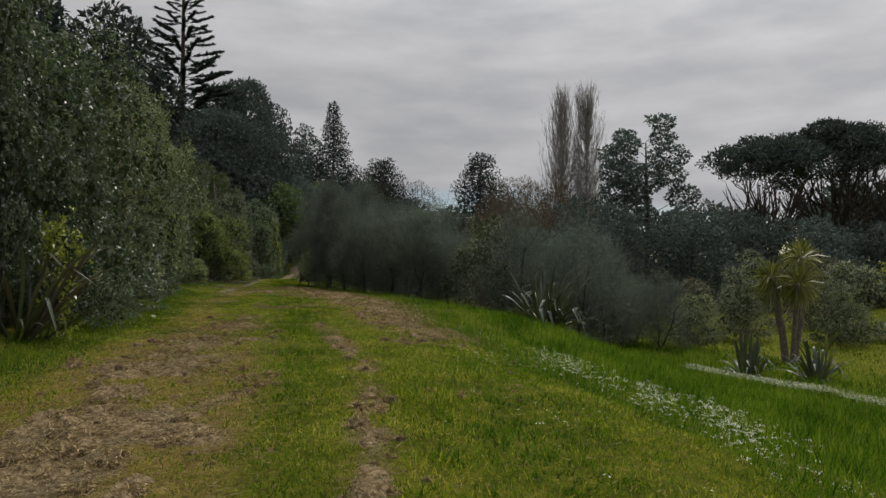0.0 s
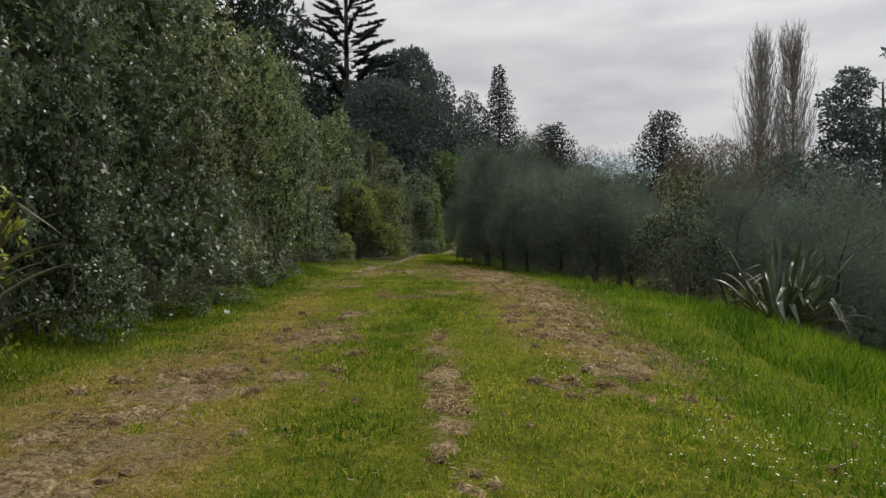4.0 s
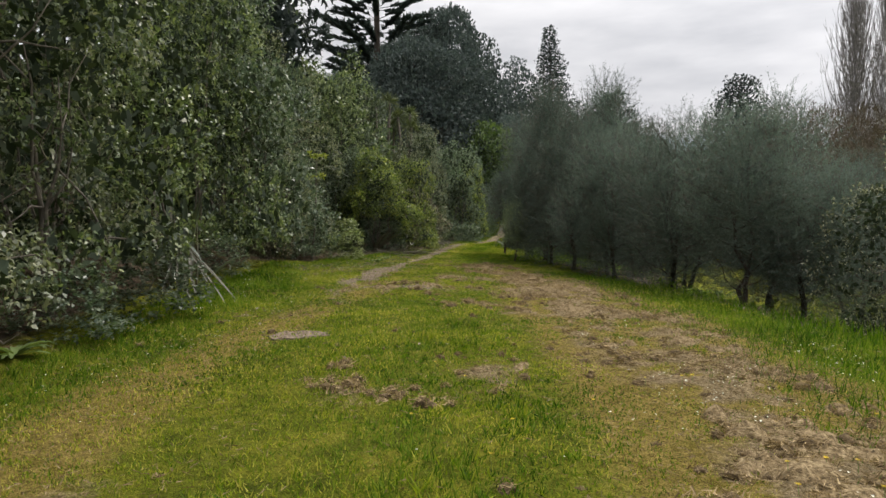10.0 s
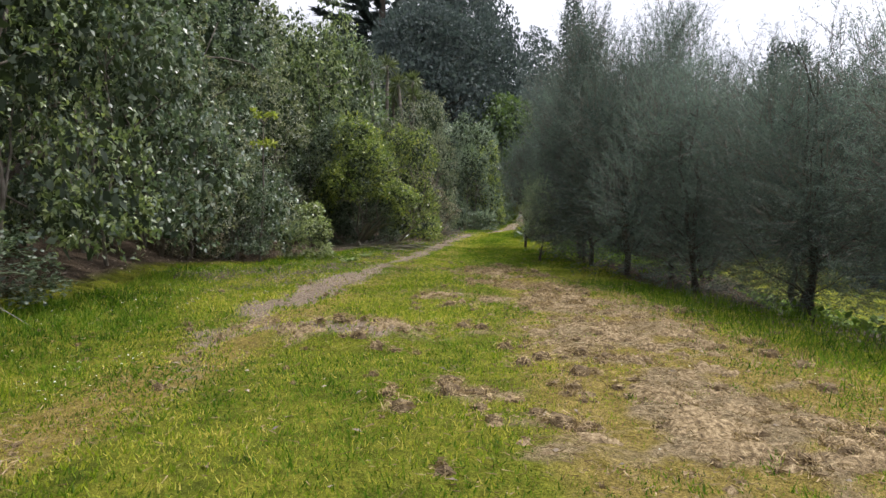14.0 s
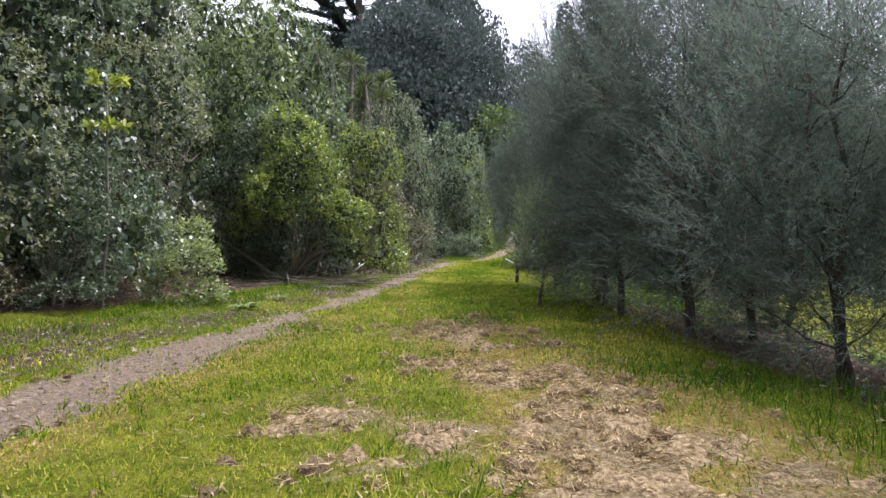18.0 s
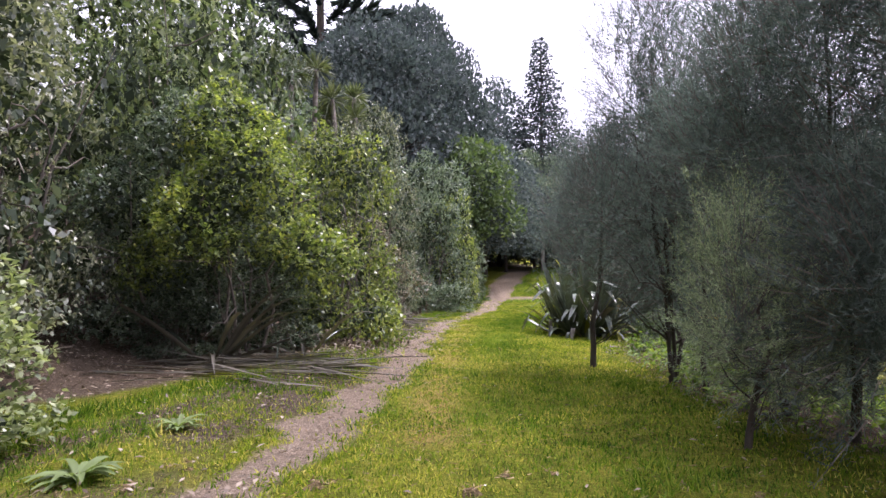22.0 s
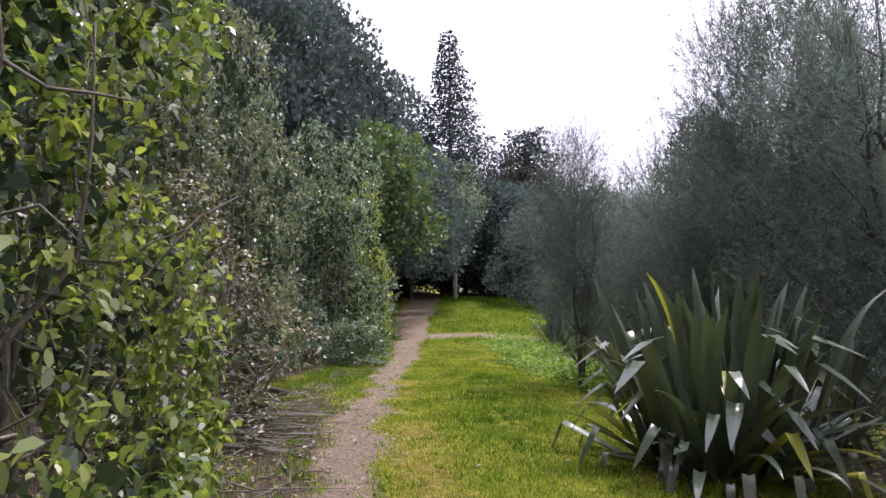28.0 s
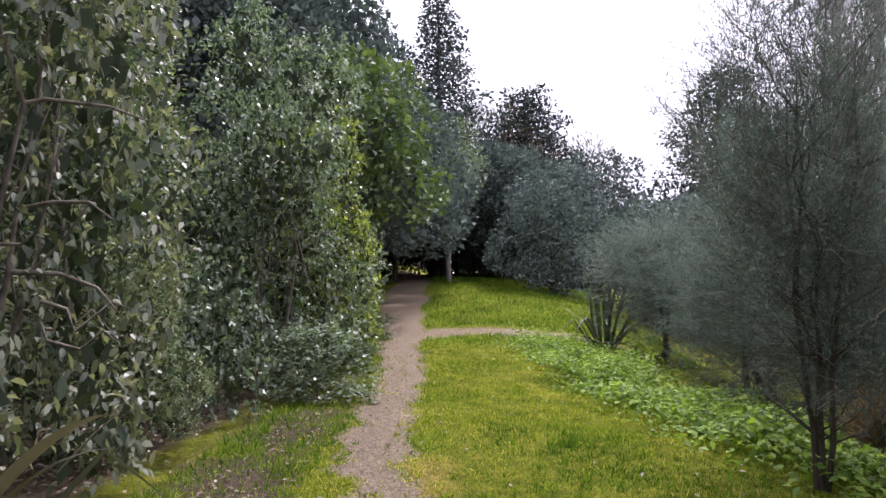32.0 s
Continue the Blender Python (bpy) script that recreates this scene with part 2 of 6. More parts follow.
M_BARK = solid_mat("dark_bark", [(0.3, (.03, .024, .018)), (0.7, (.085, .07, .055))], 0.9, 9, 0.7, 40, stretch=(1, 1, .25))
M_POPLAR = solid_mat("poplar_bark", [(0.3, (.13, .12, .115)), (0.7, (.27, .255, .24))], 0.9, 9, 0.5, 40, stretch=(1, 1, .3))
M_PALE = solid_mat("pale_bark", [(0.3, (.14, .12, .10)), (0.7, (.30, .28, .25))], 0.9, 9, 0.5, 40, stretch=(1, 1, .3))
M_STEM = solid_mat("grey_stem", [(0.3, (.07, .058, .045)), (0.7, (.19, .165, .135))], 0.85, 12, 0.4, 60)
M_CLOD = solid_mat("mown_clod", [(0.3, (0.060, 0.040, 0.023)), (0.55, (0.148, 0.108, 0.058)), (0.8, (0.30, 0.232, 0.138))], 0.95, 22, 1.0, 90, 0.1)
M_STUMP = solid_mat("weathered_stump", [(0.3, (.10, .075, .055)), (0.7, (.27, .22, .17))], 0.9, 16, 0.8, 50, 0.2)
M_THATCH = solid_mat("mown_thatch", [(0.3, (.066, .047, .025)), (0.5, (.200, .146, .078)), (0.72, (.38, .295, .17))], 0.95, 34, 1.0, 90, 0.1)
M_STONE = solid_mat("path_stone", [(0.3, (0.12, 0.097, 0.073)), (0.7, (0.27, 0.222, 0.175))], 0.9, 9, 0.5, 40)


def ground_mat():
    m, nt, N, L = mat_base("grassy_ground")
    out, p = N("ShaderNodeOutputMaterial"), N("ShaderNodeBsdfPrincipled")
    tc = N("ShaderNodeTexCoord")

    def noi(scale, detail=5, rough=0.6):
        n = N("ShaderNodeTexNoise")
        n.inputs["Scale"].default_value, n.inputs["Detail"].default_value, n.inputs["Roughness"].default_value = scale, detail, rough
        L(tc.outputs["Object"], n.inputs["Vector"])
        return n.outputs[0]

    def attr(name):
        a = N("ShaderNodeAttribute")
        a.attribute_name = name
        return a.outputs["Fac"]

    def mixc(f, a, b):
        x = N("ShaderNodeMix")
        x.data_type = "RGBA"
        L(f, x.inputs["Factor"])
        L(a, x.inputs["A"])
        L(b, x.inputs["B"])
        return x.outputs["Result"]

    def mask(name, scale, lo=0.35, hi=0.62, amount=0.45):
        """The worn area, its edge broken up by noise."""
        q = N("ShaderNodeMath")
        q.operation = "MULTIPLY_ADD"
        q.inputs[1].default_value, q.inputs[2].default_value = amount, -amount / 2
        L(noi(scale, 6, 0.7), q.inputs[0])
        s = N("ShaderNodeMath")
        L(q.outputs[0], s.inputs[0])
        L(attr(name), s.inputs[1])
        r = N("ShaderNodeMapRange")
        r.inputs["From Min"].default_value, r.inputs["From Max"].default_value = lo, hi
        L(s.outputs[0], r.inputs["Value"])
        return r.outputs[0]

    turf = ramp_node(N, [(0.3, (0.057, 0.072, 0.009)), (0.48, (0.125, 0.141, 0.014)), (0.64, (0.198, 0.190, 0.024)), (0.8, (0.258, 0.213, 0.068))])
    L(noi(3.2, 8, 0.72), turf.inputs[0])
    gold = ramp_node(N, [(0.3, (0.144, 0.118, 0.021)), (0.7, (0.304, 0.228, 0.072))])
    L(noi(7.0, 6, 0.7), gold.inputs[0])
    straw = ramp_node(N, [(0.3, (.085, .062, .032)), (0.5, (.235, .18, .10)), (0.7, (.42, .335, .20))])
    L(noi(19.0, 8, 0.75), straw.inputs[0])
    soil = ramp_node(N, [(0.28, (.125, .095, .067)), (0.5, (.228, .178, .128)), (0.72, (.335, .27, .2))])
    L(noi(24.0, 8, 0.75), soil.inputs[0])
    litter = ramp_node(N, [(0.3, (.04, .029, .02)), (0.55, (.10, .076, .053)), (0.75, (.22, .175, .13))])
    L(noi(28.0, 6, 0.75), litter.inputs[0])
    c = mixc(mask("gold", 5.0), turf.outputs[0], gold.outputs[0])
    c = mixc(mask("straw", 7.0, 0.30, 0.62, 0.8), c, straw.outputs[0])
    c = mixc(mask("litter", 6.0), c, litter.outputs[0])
    c = mixc(mask("soil", 5.0, 0.34, 0.66, 0.7), c, soil.outputs[0])
    # blades, fibres and crumbs a few centimetres across
    for scale, lo, hi in ((70.0, .35, 1.75), (22.0, .55, 1.45)):
        grain = ramp_node(N, [(0.34, (lo, lo, lo)), (0.5, (1, 1, 1)), (0.68, (hi, hi, hi))])
        L(noi(scale, 7, 0.8), grain.inputs[0])
        mul = N("ShaderNodeMix")
        mul.data_type, mul.blend_type = "RGBA", "MULTIPLY"
        mul.inputs["Factor"].default_value = 1.0
        L(c, mul.inputs["A"])
        L(grain.outputs[0], mul.inputs["B"])
        c = mul.outputs["Result"]
    L(c, p.inputs["Base Color"])
    p.inputs["Roughness"].default_value, p.inputs["Specular IOR Level"].default_value = 0.95, 0.05
    h = N("ShaderNodeMath")
    L(noi(60.0, 4, 0.7), h.inputs[0])
    L(noi(14.0, 4, 0.7), h.inputs[1])
    b = N("ShaderNodeBump")
    b.inputs["Strength"].default_value, b.inputs["Distance"].default_value = 1.0, 0.05
    L(h.outputs[0], b.inputs["Height"])
    L(b.outputs[0], p.inputs["Normal"])
    L(p.outputs[0], out.inputs[0])
    return m


M_GROUND = ground_mat()

# ---------------------------------------------------------------- the lie of the land
WALK_LINE = [(-40, 2), (0, 0), (5, -.2), (10.35, -1.6), (15.8, -3.2), (21.2, -4.2), (26.3, -6.1), (31.1, -9), (37.1, -10.4), (43.8, -11.8),
             (55, -13.2), (65, -13.8), (80, -13.9), (120, -13)]
RISE = [(-40, -.3), (0, .1), (7, .22), (15, .22), (25, .35), (36, .42), (44, .5), (50, .35), (55, .3), (62, .6), (70, 1.3), (80, 2.3), (95, 3), (120, 3)]
ACROSS_FIRST = [(-60, 16), (-40, 14), (-20, 7), (-9, 1.6), (-5.5, .3), (-4, .05), (0, 0), (1.5, -.05), (2.5, -.25), (4, -.8), (6, -1.4), (8, -1.8),
                (10.3, -2.0), (14, -2.2), (20, -2.6), (40, -2.5), (70, -1), (200, 0)]
ACROSS_LATER = [(-60, 16), (-40, 14), (-20, 7), (-9, 1.6), (-5.5, .3), (-4, .05), (0, 0), (2, -.05), (4.2, -.2), (7, -.75), (10.3, -1.95), (13, -2.3),
                (20, -2.6), (40, -2.5), (70, -1), (200, 0)]


def table(v, rows):
    return np.interp(v, [a for a, b in rows], [b for a, b in rows])


def across(x, y):
    return np.asarray(x) - table(y, WALK_LINE)


def land(x, y):
    """Height of the ground, for numbers or arrays."""
    x, y = np.asarray(x, float), np.asarray(y, float)
    s = across(x, y)
    k = np.clip((y - 9) / 11, 0, 1)
    bumps = 0.025 * np.sin(x * 2.1 + 1.3 * np.sin(y * 1.7)) * np.sin(y * 1.9 + x * .6) + 0.04 * np.sin(x * .7 + 2) * np.sin(y * .53)
    z = table(y, RISE) + (1 - k) * table(s, ACROSS_FIRST) + k * table(s, ACROSS_LATER)
    z = z + .12 * np.clip(1.25 - ((x + 7.0) / .95) ** 2 - ((y - 24.15) / .58) ** 2, 0, 1)
    return z + bumps * np.clip(1 - np.abs(s) / 60, 0, 1)


def stripe(x, y, pts, edge=0.25):
    """1 on a band along pts (x, y, half width), falling to 0 past its edge."""
    best = np.zeros(np.shape(x))
    for (x0, y0, w0), (x1, y1, w1) in zip(pts, pts[1:]):
        dx, dy = x1 - x0, y1 - y0
        k = np.clip(((x - x0) * dx + (y - y0) * dy) / (dx * dx + dy * dy), 0, 1)
        d = np.hypot(x - x0 - k * dx, y - y0 - k * dy) - (w0 + k * (w1 - w0))
        best = np.maximum(best, np.clip(0.5 - d / (2 * edge), 0, 1))
    return best


def vnoise(x, y, size, seed):
    """Smooth noise from 0 to 1 over the plan, its lumps about `size` metres."""
    grid = np.random.default_rng(seed).random((64, 64))
    u, v = np.asarray(x) / size, np.asarray(y) / size
    i, j = np.floor(u).astype(int), np.floor(v).astype(int)
    a, b = u - i, v - j
    a, b = a * a * (3 - 2 * a), b * b * (3 - 2 * b)
    g = lambda p, q: grid[(i + p) % 64, (j + q) % 64]
    return (g(0, 0) * (1 - a) + g(1, 0) * a) * (1 - b) + (g(0, 1) * (1 - a) + g(1, 1) * a) * b


PATH = [(-6.1, 17.0, .08), (-6.6, 20.0, .12), (-7.0, 21.8, .13), (-7.5, 22.8, .14), (-8.1, 24.0, .17), (-8.55, 25.4, .27), (-8.75, 26.6, .36), (-8.95, 27.6, .38), (-9.25, 29.0, .34), (-9.6, 30.5, .3),
        (-9.95, 32.3, .27), (-10.3, 34.3, .25), (-10.75, 36.9, .25), (-11.05, 38.5, .26), (-11.4, 40.5, .27), (-11.9, 43.5, .28), (-12.3, 46.0, .28), (-12.7, 49.0, .3), (-13.1, 52.0, .36),
        (-13.35, 55.0, .44), (-13.85, 59.5, .5), (-14.25, 63.0, .6), (-14.8, 66.5, .75), (-15.3, 72.0, .9), (-15.8, 79.0, 1.0), (-16.5, 86.0, 1.2), (-18, 100, 1.2)]
FORK = [(-14.0, 61.8, .6), (-12.8, 62.9, .75), (-11, 62.9, .75), (-8.5, 62.2, .6)]
STRAWS = [
    [(-1.8, 2.6, .5), (-2.3, 4.6, .75), (-2.9, 7.0, .7), (-3.3, 9.5, .55), (-3.8, 11.2, .45), (-4.0, 12.8, .35), (-4.2, 14.1, .25)],
    [(-.3, 1, .10), (-.43, 4.2, .13), (-.7, 6.35, .13), (-1.05, 8.45, .12), (-2.1, 11.8, .14), (-2.55, 13.3, .12)],
    [(-.2, 10.8, .3), (-.5, 12.6, .4), (-.9, 14.2, .5), (-1.15, 16.1, .55), (-1.6, 18.5, .8), (-2.4, 20.3, 1.0), (-3.3, 22.6, 1.1), (-4.2, 24.5, .9), (-4.7, 26.9, .7), (-5.6, 28.1, .6),
     (-6.7, 29.8, .5), (-7.6, 31.4, .35)],
    [(-4.6, 17.9, .3), (-3.9, 18.5, .3)], [(-5.2, 15.9, .35), (-4.4, 15.0, .4)], [(-.05, 13.8, .2), (.67, 12.6, .2)], [(-4.9, 22.5, .4), (-4.3, 21.8, .45)], [(-6.9, 27.1, .4), (-5.8, 26.8, .45)],
    [(-8.3, 30.2, .35), (-7.2, 30.6, .5)], [(-6.9, 24.1, .25), (-5.7, 24.6, .2)], [(-7.5, 24.2, .32), (-6.6, 24.3, .32)], [(-7.9, 20.6, .35), (-7.2, 21.0, .2)], [(.3, 6.6, .1), (.45, 6.9, .1)], [(-2.4, 12.7, .15), (-2.1, 12.8, .15)],
]
GOLDS = [[(-4.9, 12.2, .4), (-5.6, 15, .5), (-6.6, 17.7, .45), (-7.2, 21.5, .4), (-7.8, 24, .35), (-8.6, 28, .3), (-9.2, 31.5, .2)], [(-1.8, 1.5, .9), (-2.4, 4, 1.1), (-3.1, 7, 1.1), (-4.0, 10, .9), (-4.6, 13, .5)],
         [(-.4, 13, 1.1), (-1.8, 19, 1.4), (-3.6, 24, 1.4), (-5.2, 28, .9), (-7, 30.5, .7)], [(-9.2, 33.4, .2), (-9.9, 36, .16), (-10.7, 40, .2), (-11.5, 44.5, .2)],
         [(-12.0, 46.5, .16), (-12.4, 50, .16)], [(-13.0, 44.5, .25), (-13.6, 48, .25)]]
LUSH = [[(-.95, 2, .3), (-1.5, 7, .35), (-2.6, 11, .45), (-3.3, 14.5, .7), (-4.3, 18, .55), (-5.6, 22, .4)], [(.7, 2.5, .5), (.4, 8, .6), (.1, 11, .4)], [(-5.2, 25, .3), (-6.6, 28, .35), (-7.6, 30.5, .3)],
        [(-11.3, 29.5, .35), (-11.7, 33, .3)],
        [(-9.6, 38, .35), (-10.5, 44, .6), (-10.9, 51, .6)], [(-14.0, 48.5, .35), (-14.9, 54, .4)]]
BUSH_EDGE = [(-40, -5), (0, -4.6), (3, -4.6), (7, -5.1), (12, -6.7), (17, -7.5), (19, -8.4), (22, -9.6), (25, -10.5), (28, -12), (32, -12.3), (37, -11.9), (42, -12.9),
             (46, -14.0), (50, -14.4), (54, -14.5), (60, -15.0), (66, -16.0), (76, -17.4), (100, -20)]
GROVE_EDGE = [(-40, 60), (10, 30), (19, 9), (21, 4.2), (24, -.8), (27, -3.0), (30, -4.3), (33, -5.6), (36, -7.3), (39, -7.9), (44, -8.2), (50, -8.6), (55, -8.2), (60, -7.5), (66, -6.5), (72, -7.5), (90, -12)]


def soil_at(x, y):
    fade = .46 + .54 * np.clip((np.asarray(y) - 21.0) / 5, 0, 1)
    x = x + .34 * (vnoise(x, y, .7, 51) - .5) + .2 * (vnoise(x, y, .25, 52) - .5)
    mound = 1.1 * np.clip(1.6 - 1.6 * (((x + 7.0) / .85) ** 2 + ((y - 24.15) / .45) ** 2), 0, 1)
    return np.clip(np.maximum(np.maximum(stripe(x, y, PATH, .22), .8 * stripe(x, y, FORK, .4)) * (.95 + .35 * vnoise(x, y, .5, 8)) * fade, mound * (.6 + .5 * vnoise(x, y, .3, 10))), 0, 1)


def straw_at(x, y):
    r = np.zeros(np.shape(x))
    for i, s in enumerate(STRAWS):
        r = np.maximum(r, stripe(x, y, s, .14 if i == 1 else .6))
    worn = np.clip(stripe(x, y, STRAWS[1], .12) * (-.12 + 1.05 * vnoise(x, y, .5, 7)), 0, 1)
    return np.maximum(worn, np.clip(r * (1.1 * vnoise(x, y, .9, 5) + 1.3 * vnoise(x, y, .28, 6) + 1.1 * vnoise(x, y, .11, 9) - 1.3), 0, 1))


def gold_at(x, y):
    r = np.zeros(np.shape(x))
    for s in GOLDS:
        r = np.maximum(r, stripe(x, y, s, .5))
    return r


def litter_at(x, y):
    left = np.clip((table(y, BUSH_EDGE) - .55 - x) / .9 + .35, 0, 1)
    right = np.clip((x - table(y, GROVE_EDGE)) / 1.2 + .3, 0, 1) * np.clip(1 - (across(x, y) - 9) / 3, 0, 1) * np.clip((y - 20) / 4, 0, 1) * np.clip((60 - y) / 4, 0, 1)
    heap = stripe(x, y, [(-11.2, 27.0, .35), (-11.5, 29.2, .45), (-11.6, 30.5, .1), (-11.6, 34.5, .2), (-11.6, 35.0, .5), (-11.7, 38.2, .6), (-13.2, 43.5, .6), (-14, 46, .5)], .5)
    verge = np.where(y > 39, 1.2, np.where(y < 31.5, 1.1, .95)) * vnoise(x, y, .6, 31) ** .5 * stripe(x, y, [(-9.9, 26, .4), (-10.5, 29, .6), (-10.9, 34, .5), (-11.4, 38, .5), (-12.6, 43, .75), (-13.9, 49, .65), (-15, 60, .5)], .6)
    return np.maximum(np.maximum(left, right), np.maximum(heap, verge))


# ---------------------------------------------------------------- mesh helpers
GEN = np.random.default_rng(7)


def mesh_of(name, verts, sides, mat, smooth=False):
    """A mesh whose faces each own their corners: verts in runs of `sides`."""
    verts = np.asarray(verts, np.float32).reshape(-1, 3)
    n = len(verts) // sides
    me = bpy.data.meshes.new(name)
    me.vertices.add(len(verts))
    me.vertices.foreach_set("co", verts.ravel())
    me.loops.add(len(verts))
    me.loops.foreach_set("vertex_index", np.arange(len(verts), dtype=np.int32))
    me.polygons.add(n)
    me.polygons.foreach_set("loop_start", np.arange(0, len(verts), sides, dtype=np.int32))
    me.materials.append(mat)
    me.update(calc_edges=True)
    return me


def mesh_from(name, verts, faces, mat, smooth=True):
    me = bpy.data.meshes.new(name)
    me.from_pydata([tuple(v) for v in verts], [], faces)
    me.materials.append(mat)
    if smooth:
        me.polygons.foreach_set("use_smooth", [True] * len(me.polygons))
    me.update()
    return me


def unit(v):
    return v / np.maximum(np.linalg.norm(v, axis=-1, keepdims=True), 1e-6)


def leaves(base, axis, length, width, fold=0.18, rng=GEN, flat=0.5):
    """Four-cornered leaves, folded at the rib: base points, their long axes, lengths and widths."""
    n = len(base)
    side = unit(np.cross(axis, unit(rng.normal(size=(n, 3)) * (1 - flat) + np.array([0, 0, 1.0]) * flat + 1e-3)))
    up = np.cross(side, axis)
    length, width = np.broadcast_to(length, n)[:, None], np.broadcast_to(width, n)[:, None]
    mid = base + axis * length * .48 - up * width * fold
    v = np.empty((n, 4, 3))
    v[:, 0], v[:, 2] = base, base + axis * length - up * length * .06
    v[:, 1], v[:, 3] = mid + side * width * .5 + up * width * fold * 2, mid - side * width * .5 + up * width * fold * 2
    return v


def round_leaves(base, axis, length, width, fold=0.18, rng=GEN, flat=0.5):
    """Six-cornered oval leaves, cupped along the rib."""
    n = len(base)
    side = unit(np.cross(axis, unit(rng.normal(size=(n, 3)) * (1 - flat) + np.array([0, 0, 1.0]) * flat + 1e-3)))
    up = np.cross(side, axis)
    length, width = np.broadcast_to(length, n)[:, None], np.broadcast_to(width, n)[:, None]
    lift = up * width * fold
    v = np.empty((n, 6, 3))
    v[:, 0], v[:, 3] = base, base + axis * length - up * length * .10
    v[:, 1], v[:, 5] = base + axis * length * .32 + side * width * .42 + lift, base + axis * length * .32 - side * width * .42 + lift
    v[:, 2], v[:, 4] = base + axis * length * .70 + side * width * .46 + lift * .6, base + axis * length * .70 - side * width * .46 + lift * .6
    return v


def blades(base, axis, length, width, rng=GEN):
    """Thin three-cornered blades."""
    n = len(base)
    side = unit(np.cross(axis, rng.normal(size=(n, 3))))
    length, width = np.broadcast_to(length, n)[:, None], np.broadcast_to(width, n)[:, None]
    v = np.empty((n, 3, 3))
    v[:, 0], v[:, 1], v[:, 2] = base - side * width * .5, base + side * width * .5, base + axis * length
    return v


def shell(rng, blobs, n, depth=.35, cut=.72, low=-.6):
    """Points in the outer layer of a union of ellipsoids, and their outward directions."""
    c = np.array([b[:3] for b in blobs])
    r = np.array([b[3:] for b in blobs])
    area = (r[:, 0] * r[:, 1] * r[:, 2]) ** (2 / 3)
    P, D = [], []
    got = 0
    while got < n:
        k = rng.choice(len(blobs), size=n, p=area / area.sum())
        d = unit(rng.normal(size=(n, 3)))
        ok = d[:, 2] > low
        k, d = k[ok], d[ok]
        q = c[k] + d * r[k] * (1 - depth * rng.random(len(k))[:, None] ** 1.6)
        inside = np.zeros(len(q), bool)
        for j in range(len(blobs)):
            inside |= (np.linalg.norm((q - c[j]) / r[j], axis=1) < cut) & (k != j)
        q, d = q[~inside], unit(d[~inside] / r[k[~inside]])
        P.append(q)
        D.append(d)
        got += len(q)
    return np.concatenate(P)[:n], np.concatenate(D)[:n]


def tube(V, F, pts, radii, sides=6):
    """Adds a tapered tube along pts to the vertex and face lists."""
    pts = [Vector(p) for p in pts]
    first = len(V)
    for i, p in enumerate(pts):
        way = (pts[min(i + 1, len(pts) - 1)] - pts[max(i - 1, 0)]).normalized()
        a = way.cross(Vector((0.31, 0.95, 0.1)))
        a = (a if a.length > .05 else way.cross(Vector((1, 0, 0)))).normalized()
        b = way.cross(a)
        for j in range(sides):
            w = 2 * math.pi * j / sides
            V.append(p + (a * math.cos(w) + b * math.sin(w)) * radii[i])
    for i in range(len(pts) - 1):
        for j in range(sides):
            k = (j + 1) % sides
            F.append((first + i * sides + j, first + i * sides + k, first + (i + 1) * sides + k, first + (i + 1) * sides + j))
    F.append(tuple(first + (len(pts) - 1) * sides + j for j in range(sides)))


def limb(rng, start, end, sag=0.0, bends=5, wob=.06):
    s, e = np.array(start, float), np.array(end, float)
    d = np.linalg.norm(e - s)
    out = []
    for i in range(bends + 1):
        k = i / bends
        p = s + (e - s) * k + rng.normal(size=3) * wob * d * math.sin(math.pi * k) * .6
        p[2] += sag * d * math.sin(math.pi * k)
        out.append(p)
    return out


def part(name, me, parent, label=""):
    ob = new(name, me)
    ob.parent = parent
    if label:
        ob["label"] = label
    return ob


PROTO = {}


def plant(name, key, builder, x, y, size=1.0, tall=1.0, turn=None, label="", category="", group="", sink=0.05, lean=(0, 0), z=None):
    """One plant: an Empty at its foot with its parts. Plants of one key share their meshes."""
    if key not in PROTO:
        PROTO[key] = builder()
    turn = (x * 137.5 + y * 71.3) % 360 if turn is None else turn
    e = new(name)
    e.empty_display_size = .2
    e.matrix_basis = pose(x, y, (float(land(x, y)) if z is None else z) - sink, lean[0], lean[1], turn) @ Matrix.Diagonal((size, size, size * tall, 1))
    for pn, me, lb, *at in PROTO[key]:
        o = part(pn, me, e, lb)
        if pn == "stem_thicket":
            tagged(o, kind="stuff")
        if at:
            o.matrix_basis = at[0]
    return tagged(e, label, category, group)


